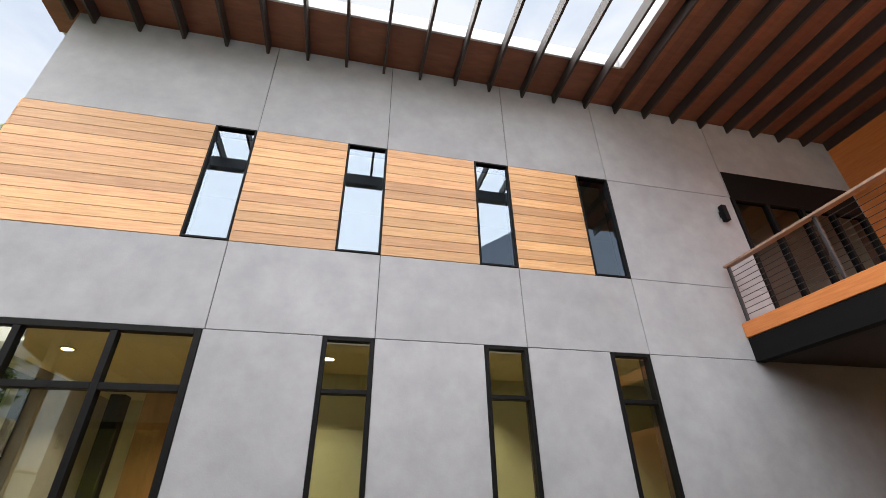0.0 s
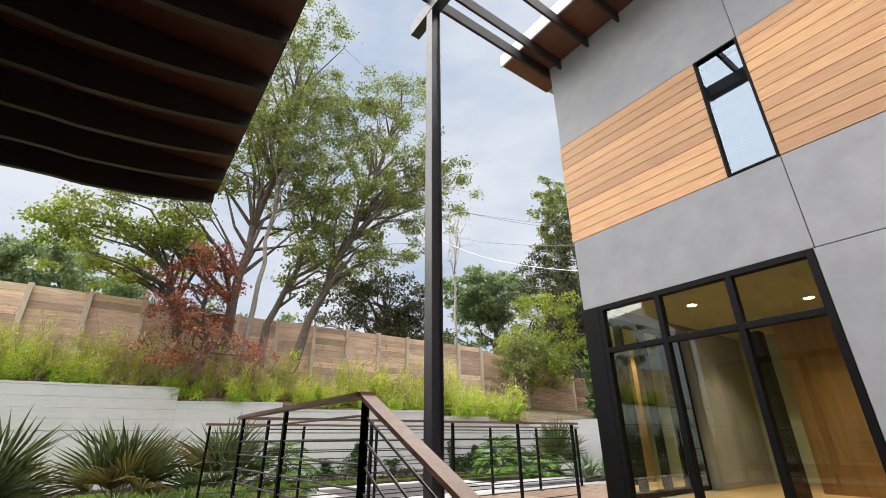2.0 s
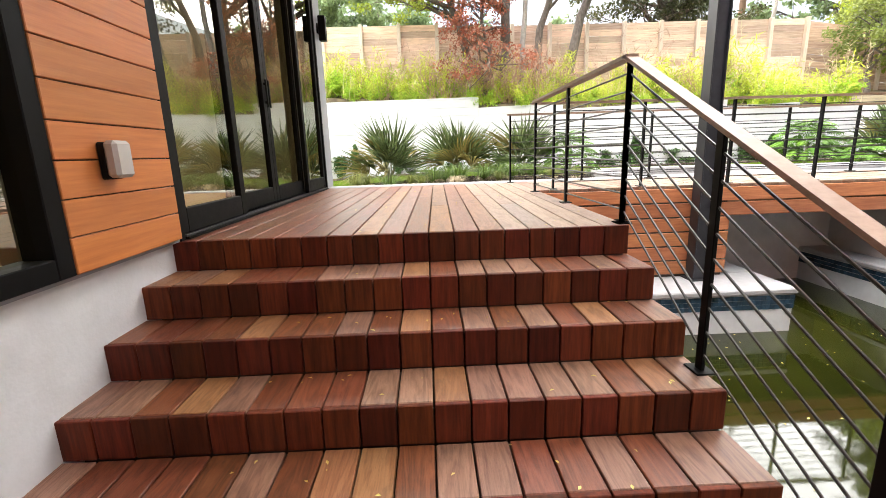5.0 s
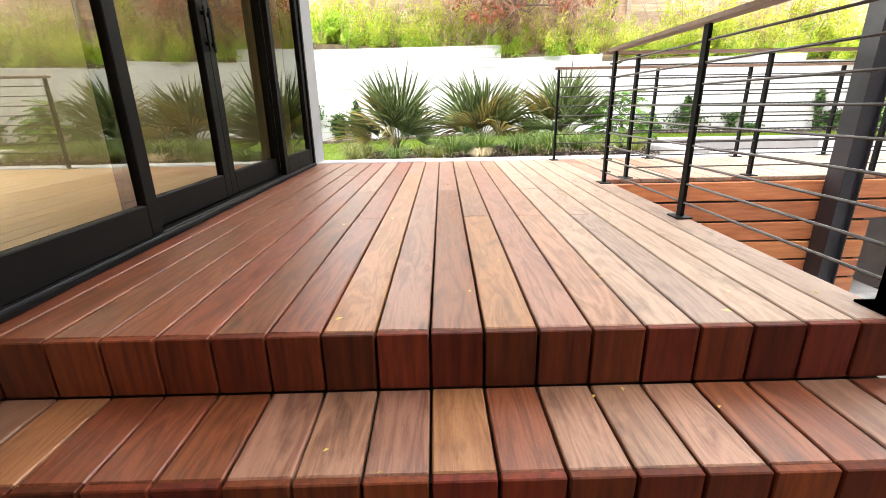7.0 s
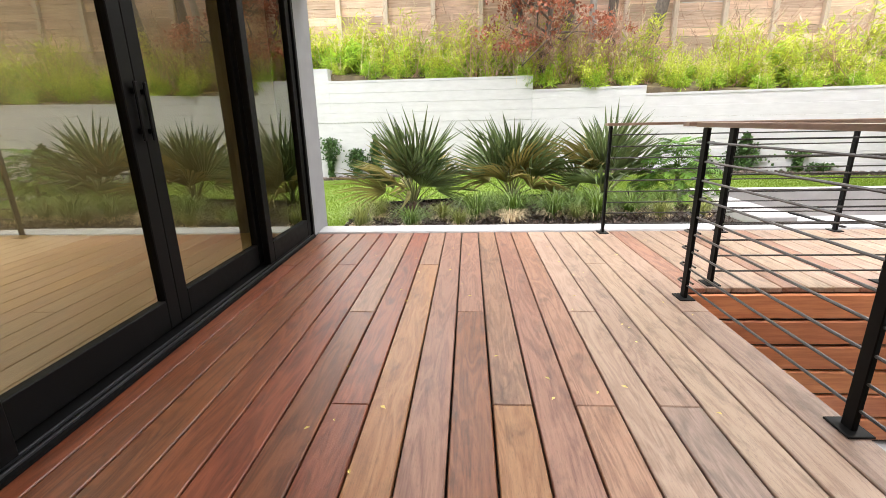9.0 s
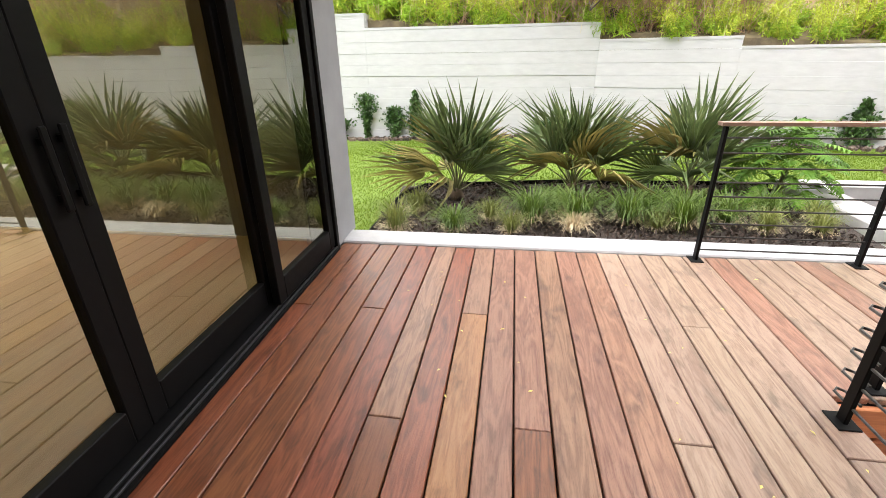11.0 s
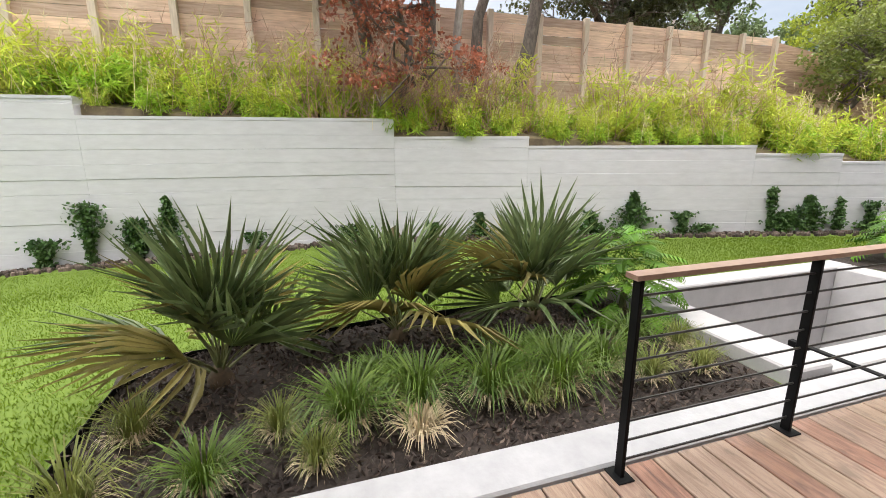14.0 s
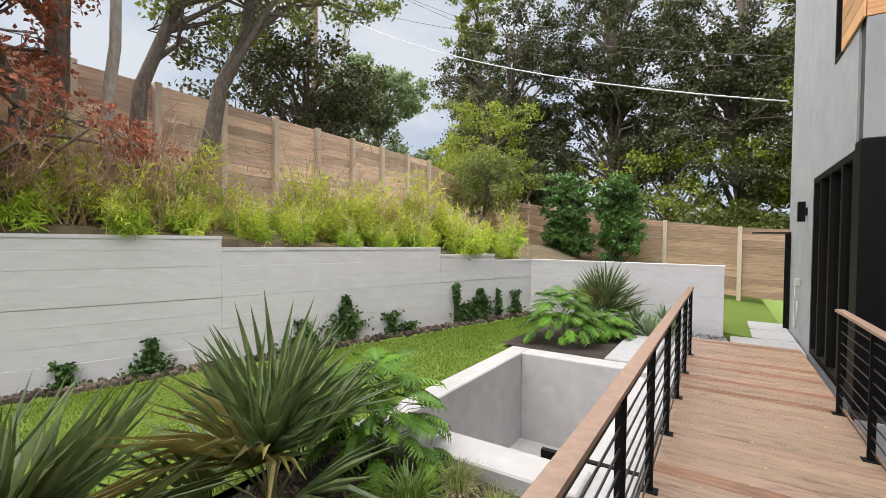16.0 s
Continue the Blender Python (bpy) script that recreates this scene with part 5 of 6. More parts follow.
# bamboo along the top of the retaining wall
def bamboo(seed, h):
    q = np.random.default_rng(seed)
    t = thing("bamboo_clump", "feathery yellow-green bamboo clump above the retaining wall", "bamboo", group="bamboo hedge")
    canes, dry, up, low = Build(), Build(), [], []
    for _ in range(13):
        x, y = q.normal(size=2) * 0.13
        hh = h * q.uniform(0.55, 1.1)
        dx, dy = q.normal(size=2) * 0.20
        top = np.array([x + dx, y + dy, hh])
        mid = np.array([x + dx * 0.35, y + dy * 0.35, hh * 0.55])
        canes.tube([(x, y, -0.1), tuple(mid), tuple(top)], [0.006, 0.005, 0.002], 5, False)
        u = q.uniform(0.2, 1.0, 52)[:, None]
        c = np.array([x, y, 0]) * (1 - u) + top * u + q.normal(size=(52, 3)) * np.array([0.05, 0.05, 0.04])
        up.append(c)
    for _ in range(6):
        x, y = q.normal(size=2) * 0.2
        hh = h * q.uniform(0.9, 1.3)
        dx, dy = q.normal(size=2) * 0.22
        dry.tube([(x, y, 0), (x + dx * 0.4, y + dy * 0.4, hh * 0.6), (x + dx, y + dy, hh)], [0.005, 0.004, 0.0015], 4, False)
        for _ in range(14):
            u = q.uniform(0.45, 1)
            p = np.array([x + dx * u, y + dy * u, hh * u])
            e = p + np.array([*q.normal(size=2) * 0.06, q.uniform(0.02, 0.16)])
            s = q.normal(size=3) * 0.006
            dry.face(p - s, p + s, e)
    for _ in range(20):
        a, rr = q.uniform(0, 6.28), q.uniform(0.05, 0.33)
        c = np.array([math.cos(a) * rr, math.sin(a) * rr, q.uniform(0.06, h * 0.5)])
        low.append(c + q.normal(size=(30, 3)) * np.array([0.06, 0.06, 0.04]))
    tagged(part("culm_growth", canes, CANE, t), kind="stuff")
    part("dry_growth", dry, STRAW, t, "pale dry flowering stems")
    U = np.concatenate(up)
    nr = np.zeros_like(U)
    nr[:, 2] = -0.12
    part("foliage", leaf_mesh("foliage", U, 0.155, 0.0115, nr, 0.0, seed), BAMBOO_LEAF, t)
    part("lower_foliage", leaf_mesh("lower_foliage", np.concatenate(low), 0.19, 0.0155, None, 0.3, seed + 1), BAMBOO_LOW, t)
    return t


q = random.Random(5)
kinds = [bamboo(100 + i, h) for i, h in enumerate((0.75, 0.9, 1.05, 0.82))]
used = set()
for rowk, off in enumerate((0.24, 0.56, 0.92, 1.30)):
    y = -10.0 + rowk * 0.2
    while y < 8.5:
        k = q.randrange(4)
        x = wall_x(y) - off + q.uniform(-0.1, 0.1)
        z = 2.22 - 0.07 * max(-6, min(y, 8.4)) + (0.08 * rowk)
        m = pose(x, y, z, q.uniform(-5, 5), q.uniform(-5, 5), q.uniform(0, 360)) @ Matrix.Scale(q.choice((0.55, 0.7, 0.82, 0.95, 1.12)) * (0.62, 0.92, 1.0, 1.1)[rowk], 4)
        if k not in used:
            kinds[k].matrix_world = m
            used.add(k)
        else:
            ob = copy_thing(kinds[k], m)
            ob.scale = m.to_scale()
        y += q.uniform(0.40, 0.85)


# dead brush round the russet tree
def brush(seed, h):
    q = np.random.default_rng(seed)
    t = thing("dry_brush", "tangled pinkish dead brush on the hillside", "brush", group="dead brush")
    b = Build()
    for _ in range(26):
        p = np.array([*q.normal(size=2) * 0.12, -0.05])
        d = unit(np.array([*q.normal(size=2) * 0.45, 1.0]))
        pts = [p]
        for k in range(4):
            d = unit(d + q.normal(size=3) * 0.18)
            pts.append(pts[-1] + d * h * 0.27)
        b.tube(pts, [0.006, 0.005, 0.004, 0.003, 0.0015], 4, False)
        for k in (2, 3, 4):
            for _ in range(5):
                e = pts[k] + q.normal(size=3) * 0.10 + np.array([0, 0, 0.08])
                s = q.normal(size=3) * 0.003
                b.face(pts[k] - s, pts[k] + s, e)
    part("twig_tangle", b, DRY_BRUSH, t)
    return t


bk = [brush(700, 1.0), brush(701, 1.25)]
q = random.Random(8)
BR = [(-11.45, -0.3), (-11.5, 0.2), (-11.35, 0.7), (-11.3, 1.2), (-11.2, 1.6), (-11.15, 2.0), (-11.1, 2.4), (-11.5, 1.0), (-11.55, 1.7), (-11.4, 2.2), (-11.0, 2.9), (-10.6, 4.4), (-10.1, 5.9), (-11.7, -1.6)]
for i, (x, y) in enumerate(BR):
    m = pose(x, y, 2.30 - 0.05 * y, 0, 0, q.uniform(0, 360)) @ Matrix.Scale(q.uniform(0.85, 1.15), 4)
    if i < 2:
        bk[i].matrix_world = m
    else:
        ob = copy_thing(bk[i % 2], m)
        ob.scale = m.to_scale()


# fan palms
def frond_mesh(seed, old=False):
    """A pleated fan: segments joined for the inner part, then parting into pointed tips."""
    q = np.random.default_rng(seed)
    b = Build()
    n = 16
    span = radians(q.uniform(100, 150))
    pl = 0.36 * q.uniform(0.75, 1.25)
    b.tube([(0, 0, 0), (pl * 0.5, 0, 0.02), (pl, 0, 0.0)], [0.012, 0.008, 0.006], 5, False)
    npet = len(b.f)
    hub = np.array([pl, 0, 0])
    step = span / (n - 1)

    def at(a, r, dz):
        lift = 0.55 * abs(math.sin(a / 2)) ** 1.6
        return hub + np.array([math.cos(a) * r, math.sin(a) * r * 0.94, r * lift - 0.16 * r * r + dz])

    for i in range(n):
        a = (i - (n - 1) / 2) * step
        side = abs(a) / (span / 2)
        ln = (0.70 - 0.20 * side ** 1.5) * q.uniform(0.93, 1.06)
        join = 0.17 * q.uniform(0.8, 1.2)
        lean = q.normal() * 0.05
        drop = q.uniform(0.0, 0.05) + (0.20 if q.random() < 0.14 else 0) + (0.16 if old else 0)
        k = len(b.v)
        for r, half, dz in ((0.012, 0.5 * step * 0.012, 0.0), (join, 0.46 * step * join, 0.0), (join + (ln - join) * 0.45, 0.0165, -drop * 0.25)):
            aa, w = a + lean * max(0, r - join), half / r
            b.v += [tuple(at(aa - w, r, dz + half * 0.6)), tuple(at(aa, r, dz - half * 0.6)), tuple(at(aa + w, r, dz + half * 0.6))]
        b.v.append(tuple(at(a + lean * (ln - join) * 1.5, ln, -drop)))
        for o in (0, 3):
            b.f += [(k + o, k + o + 1, k + o + 4, k + o + 3), (k + o + 1, k + o + 2, k + o + 5, k + o + 4)]
        b.f += [(k + 6, k + 7, k + 9), (k + 7, k + 8, k + 9)]
    me = b.mesh("frond")
    me.materials.append(PALM_OLD if old else PALM)
    me.materials.append(PETIOLE)
    me.polygons.foreach_set("material_index", [1] * npet + [0] * (len(b.f) - npet))
    return me


FRONDS = [frond_mesh(200 + i) for i in range(4)] + [frond_mesh(210 + i, True) for i in range(2)]


def palm(at, s, n, seed, label="low fan palm with stiff grey-green blades in the bed"):
    q = random.Random(seed)
    t = thing("fan_palm", label, "palm", at, group="fan palms")
    part("trunk", Build().tube([(0, 0, -0.05), (0, 0, 0.06 * s), (0, 0, 0.14 * s)], [0.09 * s, 0.08 * s, 0.04 * s], 10), PALM_TRUNK, t, smooth=True)
    for i in range(n):
        u = (i + 0.5) / n
        el = 87 - 60 * u ** 1.1 + q.uniform(-8, 8)
        m = FRONDS[q.randrange(4)] if u < 0.45 or q.random() < 0.78 else FRONDS[4 + q.randrange(2)]
        p = part("frond", m, PALM, t)
        sc = s * q.uniform(0.85, 1.12)
        p.matrix_local = pose(0, 0, 0.08 * s, 0, 0, i * 137.5 + q.uniform(-15, 15)) @ pose(0, 0, 0, 0, -el, 0) @ pose(0, 0, 0, q.uniform(-60, 60), 0, 0) @ Matrix.Scale(sc, 4)
    return t


palm((-7.18, -1.10, 0.46), 1.0, 16, 1)
palm((-7.36, 0.09, 0.50), 1.0, 17, 2, "low fan palm with yellowing older blades in the bed")
palm((-7.29, 1.20, 0.52), 1.0, 16, 3)
palm((-6.95, 7.35, 0.62), 0.95, 16, 4, "low fan palm beyond the concrete pit")


# grass tufts
def tuft(seed, mat, r=0.33, h=0.33, n=330):
    q = np.random.default_rng(seed)
    b = Build()
    for _ in range(n):
        a = q.uniform(0, 6.283)
        out = r * q.uniform(0.25, 1.1)
        hh = h * q.uniform(0.6, 1.15)
        d = np.array([math.cos(a), math.sin(a), 0])
        s = np.array([-d[1], d[0], 0]) * 0.0038
        o = d * q.uniform(0, 0.06)
        c = [o, o + d * out * 0.3 + np.array([0, 0, hh * 0.72]), o + d * out * 0.72 + np.array([0, 0, hh * 0.95]), o + d * out * 1.15 + np.array([0, 0, hh * q.uniform(0.35, 0.85)])]
        k = len(b.v)
        for p, w in zip(c, (1, 0.9, 0.7)):
            b.v += [tuple(p - s * w), tuple(p + s * w)]
        b.v.append(tuple(c[3]))
        b.f += [(k, k + 1, k + 3, k + 2), (k + 2, k + 3, k + 5, k + 4), (k + 4, k + 5, k + 6)]
    me = b.mesh("blades")
    me.materials.append(mat)
    return me


TUFTS = [tuft(300 + i, TUFT, 0.31, 0.26, 210) for i in range(3)] + [tuft(310, TUFT_PALE, 0.24, 0.26, 150), tuft(311, STRAW, 0.17, 0.14, 200)]
SPOTS = [(-6.22, -1.52, 3, 1.05), (-6.72, -1.44, 3, 0.9), (-6.22, -1.03, 0, 0.85), (-6.5, -0.72, 3, 0.75), (-6.18, -0.55, 3, 0.75), (-6.45, -0.37, 1, 1.1), (-6.47, 0.02, 2, 1.1),
         (-6.70, -0.15, 0, 0.9), (-6.22, -0.04, 4, 1.0), (-6.42, 0.42, 0, 1.1), (-6.28, 0.62, 3, 0.7), (-6.36, 0.83, 1, 1.15), (-6.62, 0.65, 2, 1.0), (-6.45, 1.2, 2, 1.0), (-6.28, 1.42, 3, 0.75),
         (-6.7, 1.62, 0, 0.9), (-6.25, 1.80, 3, 0.7), (-6.58, 1.95, 3, 0.7), (-6.66, 1.0, 0, 0.8)]
for i, (x, y, k, s) in enumerate(SPOTS):
    lab = ("arching green ornamental grass tuft in the mulch", "pale yellow-green grass tuft in the mulch", "dry straw-coloured grass tuft in the mulch")[0 if k < 3 else k - 2]
    t = thing("grass_tuft", lab, "ornamental grass", (x, y, lawn_z(x, y) + 0.02), group="grass tufts")
    p = part("foliage", TUFTS[k], TUFT, t)
    p.rotation_euler = (0, 0, i * 1.7)
    p.scale = (s, s, s)
    if k in (0, 1, 2, 3):
        p = part("dry_skirt", TUFTS[4], STRAW, t)
        p.scale = (0.9 * s, 0.9 * s, 0.7 * s)


# split-leaf shrubs
def lobed_leaf(seed):
    q = np.random.default_rng(seed)
    b = Build()
    n = 9
    L = 0.30
    rim = []
    for side in (1, -1):
        for i in range(n):
            u = i / (n - 1)
            x = L * (0.05 + 0.9 * u)
            w = 0.13 * math.sin(math.pi * (0.18 + 0.8 * u)) ** 0.7
            rim.append((side, x, w))
    for side in (1, -1):
        pts = [r for r in rim if r[0] == side]
        for i in range(n - 1):
            _, x, w = pts[i]
            x2 = pts[i + 1][1]
            w2 = w * q.uniform(0.85, 1.15)
            xm = (x + x2) / 2
            tip = (xm + 0.045, side * w2, 0.02 - 0.10 * (xm / L) ** 2 - 0.02)
            z = lambda xx: 0.03 - 0.08 * (xx / L) ** 2
            b.face((x, 0, z(x)), (x2, 0, z(x2)), (x2 + 0.012, side * w2 * 0.36, z(x2) + 0.012), tip, (x + 0.020, side * w2 * 0.42, z(x) + 0.012))
    b.tube([(-0.30, 0, -0.12), (-0.1, 0, 0.01), (L * 0.9, 0, -0.04)], [0.006, 0.005, 0.002], 4, False)
    me = b.mesh("leaf")
    me.materials.append(PHILO)
    return me


LOBED = [lobed_leaf(400 + i) for i in range(3)]


def split_leaf(at, r, h, n, seed):
    q = random.Random(seed)
    t = thing("philodendron", "bright green split-leaf philodendron shrub", "shrub", at, group="split-leaf shrubs")
    part("stem", Build().tube([(0, 0, -0.05), (0, 0.02, h * 0.5)], [0.04, 0.02], 7), PETIOLE, t)
    for i in range(n):
        u = (i + 0.5) / n
        a = i * 2.39996
        rr = r * u ** 0.6
        p = part("leaf", LOBED[q.randrange(3)], PHILO, t)
        z = h * (1.0 - 0.8 * u) + q.uniform(-0.05, 0.05)
        p.matrix_local = pose(math.cos(a) * rr * 0.75, math.sin(a) * rr * 0.75, z, 0, 0, math.degrees(a)) @ pose(0, 0, 0, q.uniform(-20, 20), -18 + 45 * u + q.uniform(-15, 15), 0) @ Matrix.Scale(q.uniform(0.6, 0.95), 4)


split_leaf((-7.22, 1.98, 0.48), 0.50, 0.74, 70, 1)
split_leaf((-7.25, 6.15, 0.60), 0.62, 0.72, 80, 2)
split_leaf((-6.75, 6.7, 0.60), 0.35, 0.4, 44, 3)


# strap-leaved plants by the walkway
def strap_plant(at, s, n, seed):
    q = np.random.default_rng(seed)
    t = thing("yucca", "grey-green strap-leaved plant beside the walkway", "yucca", at, group="strap-leaved plants")
    for i in range(n):
        b = Build()
        L = s * q.uniform(0.5, 0.8)
        el = radians(80 - 70 * (i / n) + q.uniform(-8, 8))
        a = i * 2.4
        d = np.array([math.cos(a), math.sin(a), 0])
        sd = np.array([-d[1], d[0], 0])
        c = [np.zeros(3), d * math.cos(el) * L * 0.5 + np.array([0, 0, math.sin(el) * L * 0.55]), d * math.cos(el) * L * 1.05 + np.array([0, 0, math.sin(el) * L * 0.85])]
        b.v = [tuple(c[0] - sd * 0.02), tuple(c[0] + np.array([0, 0, -0.008])), tuple(c[0] + sd * 0.02), tuple(c[1] - sd * 0.028 + np.array([0, 0, 0.012])), tuple(c[1]), tuple(c[1] + sd * 0.028 + np.array([0, 0, 0.012])), tuple(c[2])]
        b.f = [(0, 1, 4, 3), (1, 2, 5, 4), (3, 4, 6), (4, 5, 6)]
        part("leaf", b, AGAVE, t)


for i, (x, y, s) in enumerate([(-6.2, 7.05, 0.75), (-5.98, 7.55, 0.6), (-6.5, 7.75, 0.8), (-6.1, 8.05, 0.7)]):
    strap_plant((x, y, 0.6), s, 26, 500 + i)


# ivy on the white wall
for i, (y, z0, z1, w) in enumerate([(4.36, 0.66, 1.27, 0.26), (3.75, 0.62, 0.96, 0.30), (5.1, 0.62, 0.95, 0.22), (5.43, 0.62, 0.76, 0.18), (6.39, 0.66, 1.32, 0.07), (6.6, 0.66, 0.95, 0.24), (6.95, 0.68, 1.20, 0.28),
                                    (7.4, 0.70, 1.15, 0.08), (7.87, 0.7, 1.10, 0.2), (-3.81, 0.38, 0.78, 0.3), (-3.26, 0.40, 1.25, 0.2), (-2.71, 0.42, 1.02, 0.2), (-2.29, 0.44, 1.30, 0.16), (2.1, 0.5, 0.95, 0.22), (1.4, 0.5, 0.8, 0.2), (-1.2, 0.4, 0.75, 0.2), (0.2, 0.48, 0.8, 0.25)]):
    q = np.random.default_rng(600 + i)
    n = int(160 + 900 * (z1 - z0) * w / 0.15)
    n = min(n, 900)
    t = thing("ivy", "dark clinging ivy on the white wall", "ivy", (wall_x(y) + 0.03, y, z0 - 0.1), group="ivy on the wall")
    zz = q.uniform(0, 1, n) ** 0.9
    wob = w * (0.55 + 0.45 * np.sin(zz * 5 + i)) * q.normal(size=n) * 0.55
    depth = np.abs(q.normal(size=n)) * 0.05 * (1.2 - 0.6 * zz)
    C = np.stack([wob * WS + depth * 0.95, wob - depth * 0.3, zz * (z1 - z0) + 0.06], 1)
    part("foliage", leaf_mesh("foliage", C, 0.055, 0.023, None, 0.2, 600 + i), IVY, t)
    part("stem", Build().tube([(0.01, 0, 0), (0.015, 0.01, (z1 - z0) * 0.5), (0.012, -0.01, z1 - z0)], [0.008, 0.006, 0.002], 5), BARK, t)

# steel edging between lawn and bed
edge = Build()
for (xa, ya), (xb, yb) in zip([(-5.96, -1.76), (-7.3, -1.72), (-7.66, -1.5), (-7.72, 0.0)], [(-7.3, -1.72), (-7.66, -1.5), (-7.72, 0.0), (-7.70, 2.15)]):
    za, zb = lawn_z(xa, ya) + 0.07, lawn_z(xb, yb) + 0.07
    edge.face((xa, ya, za - 0.2), (xb, yb, zb - 0.2), (xb, yb, zb), (xa, ya, za))
    edge.face((xa + 0.006, ya + 0.006, za - 0.2), (xa + 0.006, ya + 0.006, za), (xb + 0.006, yb + 0.006, zb), (xb + 0.006, yb + 0.006, zb - 0.2))
    edge.face((xa, ya, za), (xb, yb, zb), (xb + 0.006, yb + 0.006, zb), (xa + 0.006, ya + 0.006, za))
structure("bed_edging", edge, BLACK, "dark steel edging between lawn and bed", "edging")

# lawn blades and mulch chips
q = np.random.default_rng(9)
N = 230000
ly = q.uniform(-6.5, 8.3, N)
lu = q.uniform(0, 1, N)
lx = -6.0 + (np.where(ly > 0.87, WX + WS * ly, -11.06 + 0.073 * (ly - 0.87)) + 0.35 + 6.0) * lu
keep = ~((ly > -1.8) & (ly < 2.1) & (lx > -7.72)) & ~((ly > 1.9) & (ly < 5.5) & (lx > -7.68)) & ~((ly > 5.3) & (lx > -7.95))
lx, ly = lx[keep], ly[keep]
lz = 0.50 + np.where(ly < 0, 0.04 * ly, 0.012 * ly) + 0.006 * np.sin(3.1 * lx + 1.7 * ly) - 0.004
C = np.stack([lx, ly, lz], 1)
n = len(C)
d = q.normal(size=(n, 3)) * 0.45
d[:, 2] = 1
d = unit(d) * q.uniform(0.018, 0.034, (n, 1))
s = unit(np.cross(d, q.normal(size=(n, 3)))) * 0.0045
V = np.stack([C - s, C + s, C + d], 1).reshape(-1, 3)
me = bpy.data.meshes.new("lawn_grass")
me.from_pydata(V.tolist(), [], np.arange(3 * n).reshape(n, 3).tolist())
stuff("lawn_grass", me, BLADE, "short bright green mown grass", "grass")
N = 9000
cx, cy = q.uniform(-7.65, -5.97, N), q.uniform(-1.72, 2.02, N)
C = np.stack([cx, cy, 0.55 + np.where(cy < 0, 0.04 * cy, 0.012 * cy) + 0.012 * q.normal(size=N)], 1)
up = np.zeros_like(C)
stuff("mulch_chips", leaf_mesh("mulch_chips", C, 0.05, 0.009, up, 0.0, 77), CHIP, "loose dark bark mulch chips", "mulch")
b = Build()
for y in np.linspace(-6, 8.2, 330):
    for _ in range(3):
        x = wall_x(y) + q.uniform(0.03, 0.3)
        s = q.uniform(0.012, 0.03)
        b.soft_box(x - s, x + s, y - s, y + s, lawn_z(x, y) - 0.02, lawn_z(x, y) + 0.03 + s, s * 0.5)
stuff("wall_gravel", b, CHIP, "strip of brown gravel along the wall's foot", "gravel")

# ---- small fixtures ----
def sconce(at, sx, sy, label="black up-and-down wall lamp"):
    t = thing("wall_lamp", label, "wall lamp", at, group="wall lamps")
    part("back_plate", Build().soft_box(min(0, sx * 0.02) - (0.04 if sy else 0), max(0, sx * 0.02) + (0.04 if sy else 0), min(0, sy * 0.02) - (0.04 if sx else 0), max(0, sy * 0.02) + (0.04 if sx else 0), -0.06, 0.06, 0.003), BLACK, t)
    cx, cy = sx * 0.07, sy * 0.07
    part("body", Build().soft_box(cx - 0.045, cx + 0.045, cy - 0.045, cy + 0.045, -0.15, 0.15, 0.005), BLACK, t)


sconce((-5.80, WALL_L, 2.62), 0, 1)
sconce((HOUSE_X, 8.2, 2.55), -1, 0)
sconce((6.05, HOUSE_Y, 5.5), 0, -1)

t = thing("outlet_box", "weatherproof grey outlet cover on the cedar cladding", "outlet", (-1.50, WALL_L + 0.035, 1.02))
part("back_box", Build().soft_box(-0.05, 0.05, 0, 0.03, -0.075, 0.075, 0.006), BLACK, t)
part("cover", Build().soft_box(-0.045, 0.06, 0.03, 0.085, -0.07, 0.08, 0.014), PLASTIC, t, "clouded plastic bubble cover")

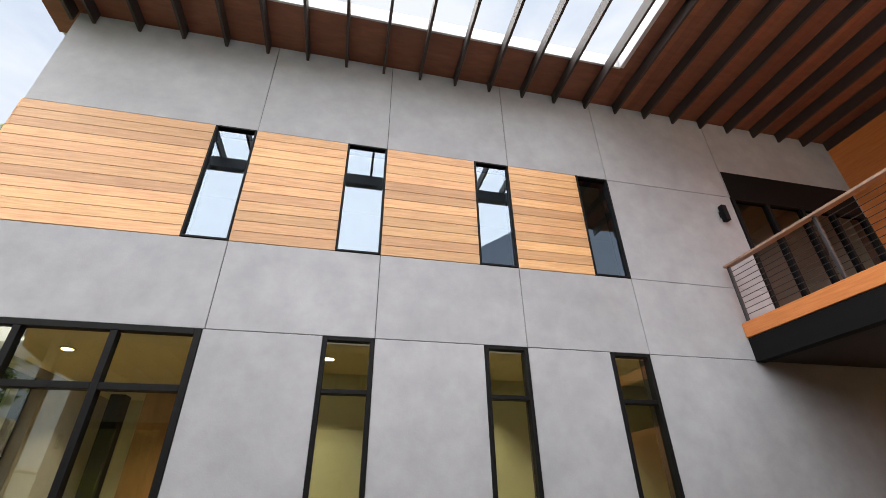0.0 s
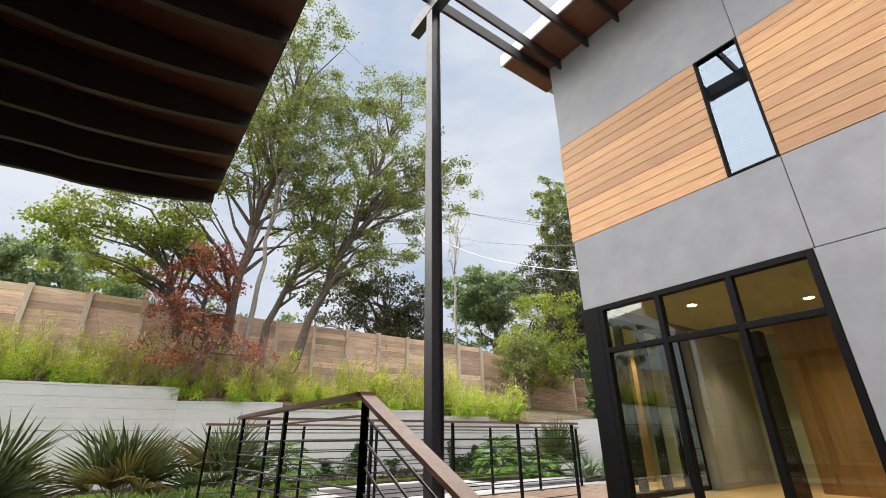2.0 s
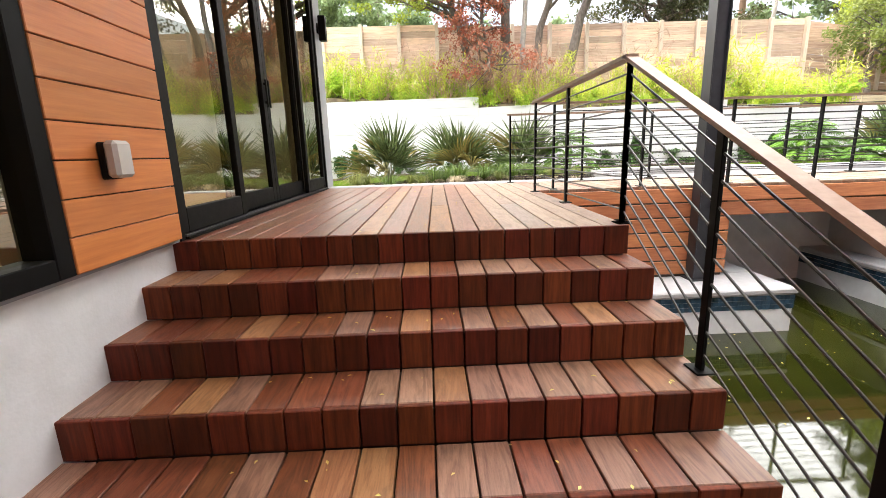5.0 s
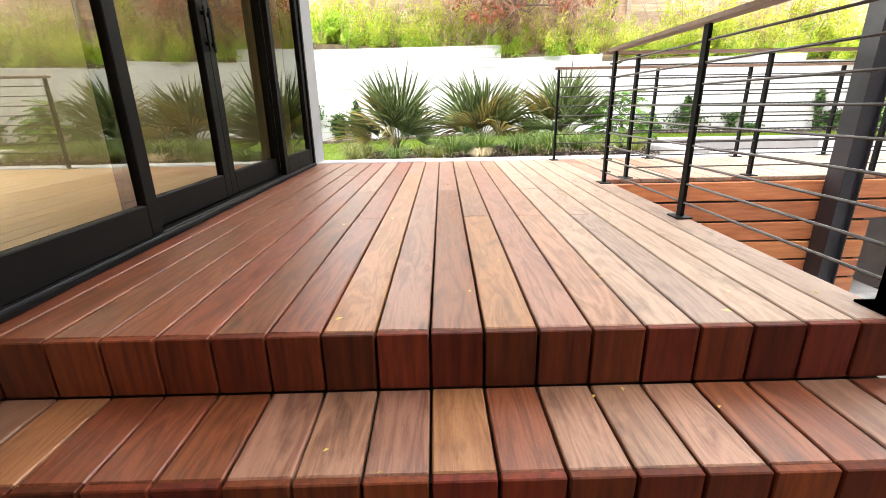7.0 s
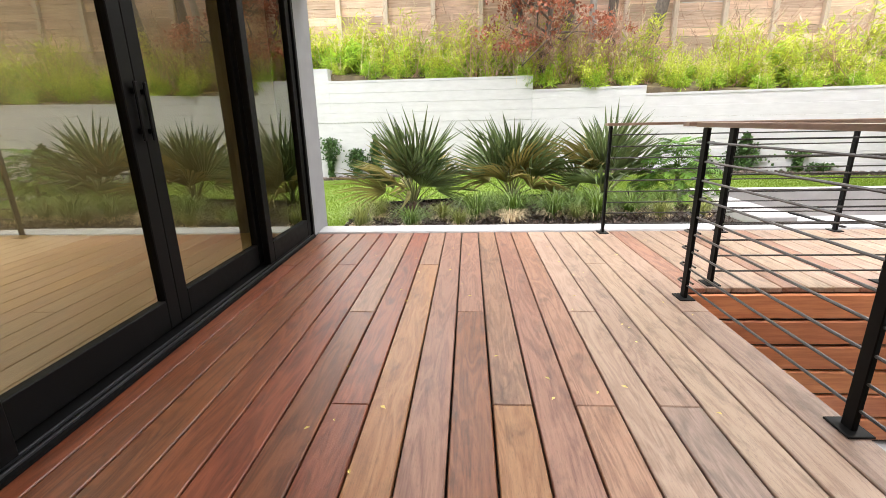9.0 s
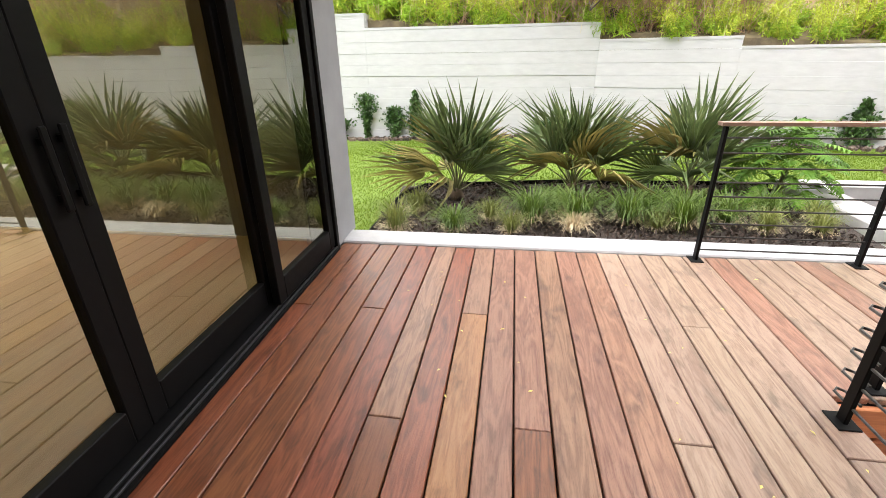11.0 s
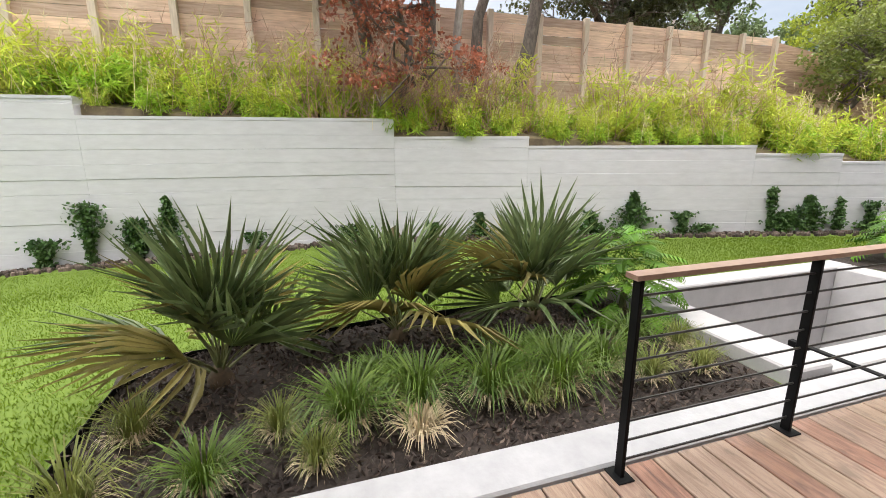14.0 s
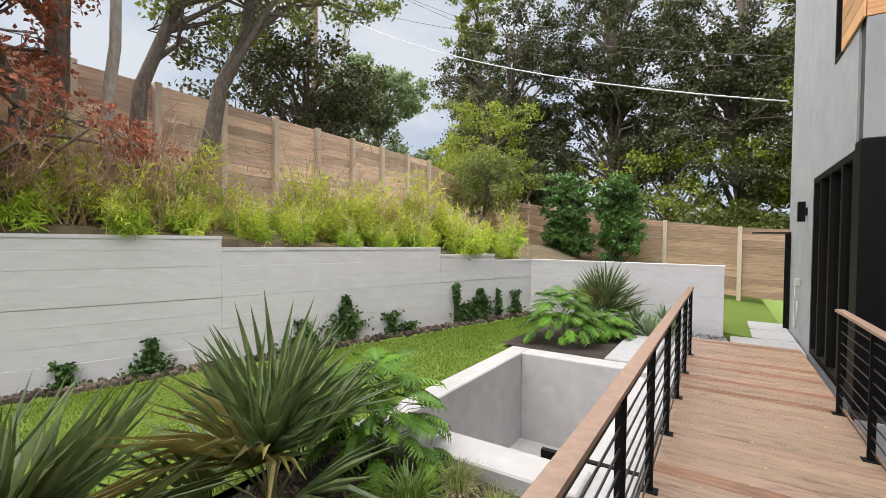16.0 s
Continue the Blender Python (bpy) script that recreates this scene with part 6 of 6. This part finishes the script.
t = thing("hose_bib", "white hose outlet with a hanging loop on the house wall", "hose outlet", (HOUSE_X, 8.75, 1.45))
part("box", Build().soft_box(-0.07, 0, -0.08, 0.08, -0.06, 0.06, 0.01), PLASTIC, t)
part("hose", Build().tube([(-0.05, 0, -0.05), (-0.06, 0.05, -0.4), (-0.06, 0.02, -0.75), (-0.05, -0.08, -0.72), (-0.03, -0.05, -0.3)], [0.012] * 5, 6), PLASTIC, t, smooth=True)
t = thing("gate", "black gate frame at the house's far corner", "gate", (HOUSE_X - 0.09, 9.9, 0.5))
part("gate_frame", Build().soft_box(0, 0.085, 0, 0.05, 0, 1.75, 0.004).soft_box(-0.5, 0.085, 0.0, 0.05, 1.752, 1.78, 0.004), BLACK, t)

# fallen leaves on deck, steps and water
q = random.Random(31)
spots = []
for k in range(46):
    spots.append((q.uniform(-5.3, -2.05), q.uniform(-1.2, 0.6), DECK_Z + 0.004))
for k in range(44):
    i = q.randrange(1, 5)
    spots.append((q.uniform(STAIR_X[i - 1] + 0.02, STAIR_X[i] - 0.02), q.uniform(-1.2, 0.6), STAIR_Z[i] + 0.004))
for k in range(26):
    spots.append((q.uniform(-5.5, -4.5), q.uniform(0.8, 6.0), DECK_Z + 0.004))
b = Build()
for x, y, z in spots:
    a = q.uniform(0, 6.28)
    s = q.uniform(0.006, 0.014)
    c, e = math.cos(a) * s, math.sin(a) * s
    b.face((x - c, y - e, z), (x + e * 0.5, y - c * 0.5, z + 0.003), (x + c, y + e, z + 0.001), (x - e * 0.5, y + c * 0.5, z + 0.004))
stuff("fallen_leaves", b, FALLEN, "small yellow leaves scattered on the deck and steps", "fallen leaves")
b = Build()
for k in range(420):
    x, y, s = q.uniform(-4.2, 6), q.uniform(0.8, 4.7), q.uniform(0.008, 0.018)
    a = q.uniform(0, 6.28)
    c, e = math.cos(a) * s, math.sin(a) * s
    z = POOL_Z + 0.004
    b.face((x - c, y - e, z), (x + e * 0.5, y - c * 0.5, z), (x + c, y + e, z), (x - e * 0.5, y + c * 0.5, z))
stuff("floating_leaves", b, FALLEN, "small pale leaves floating on the green water", "fallen leaves")
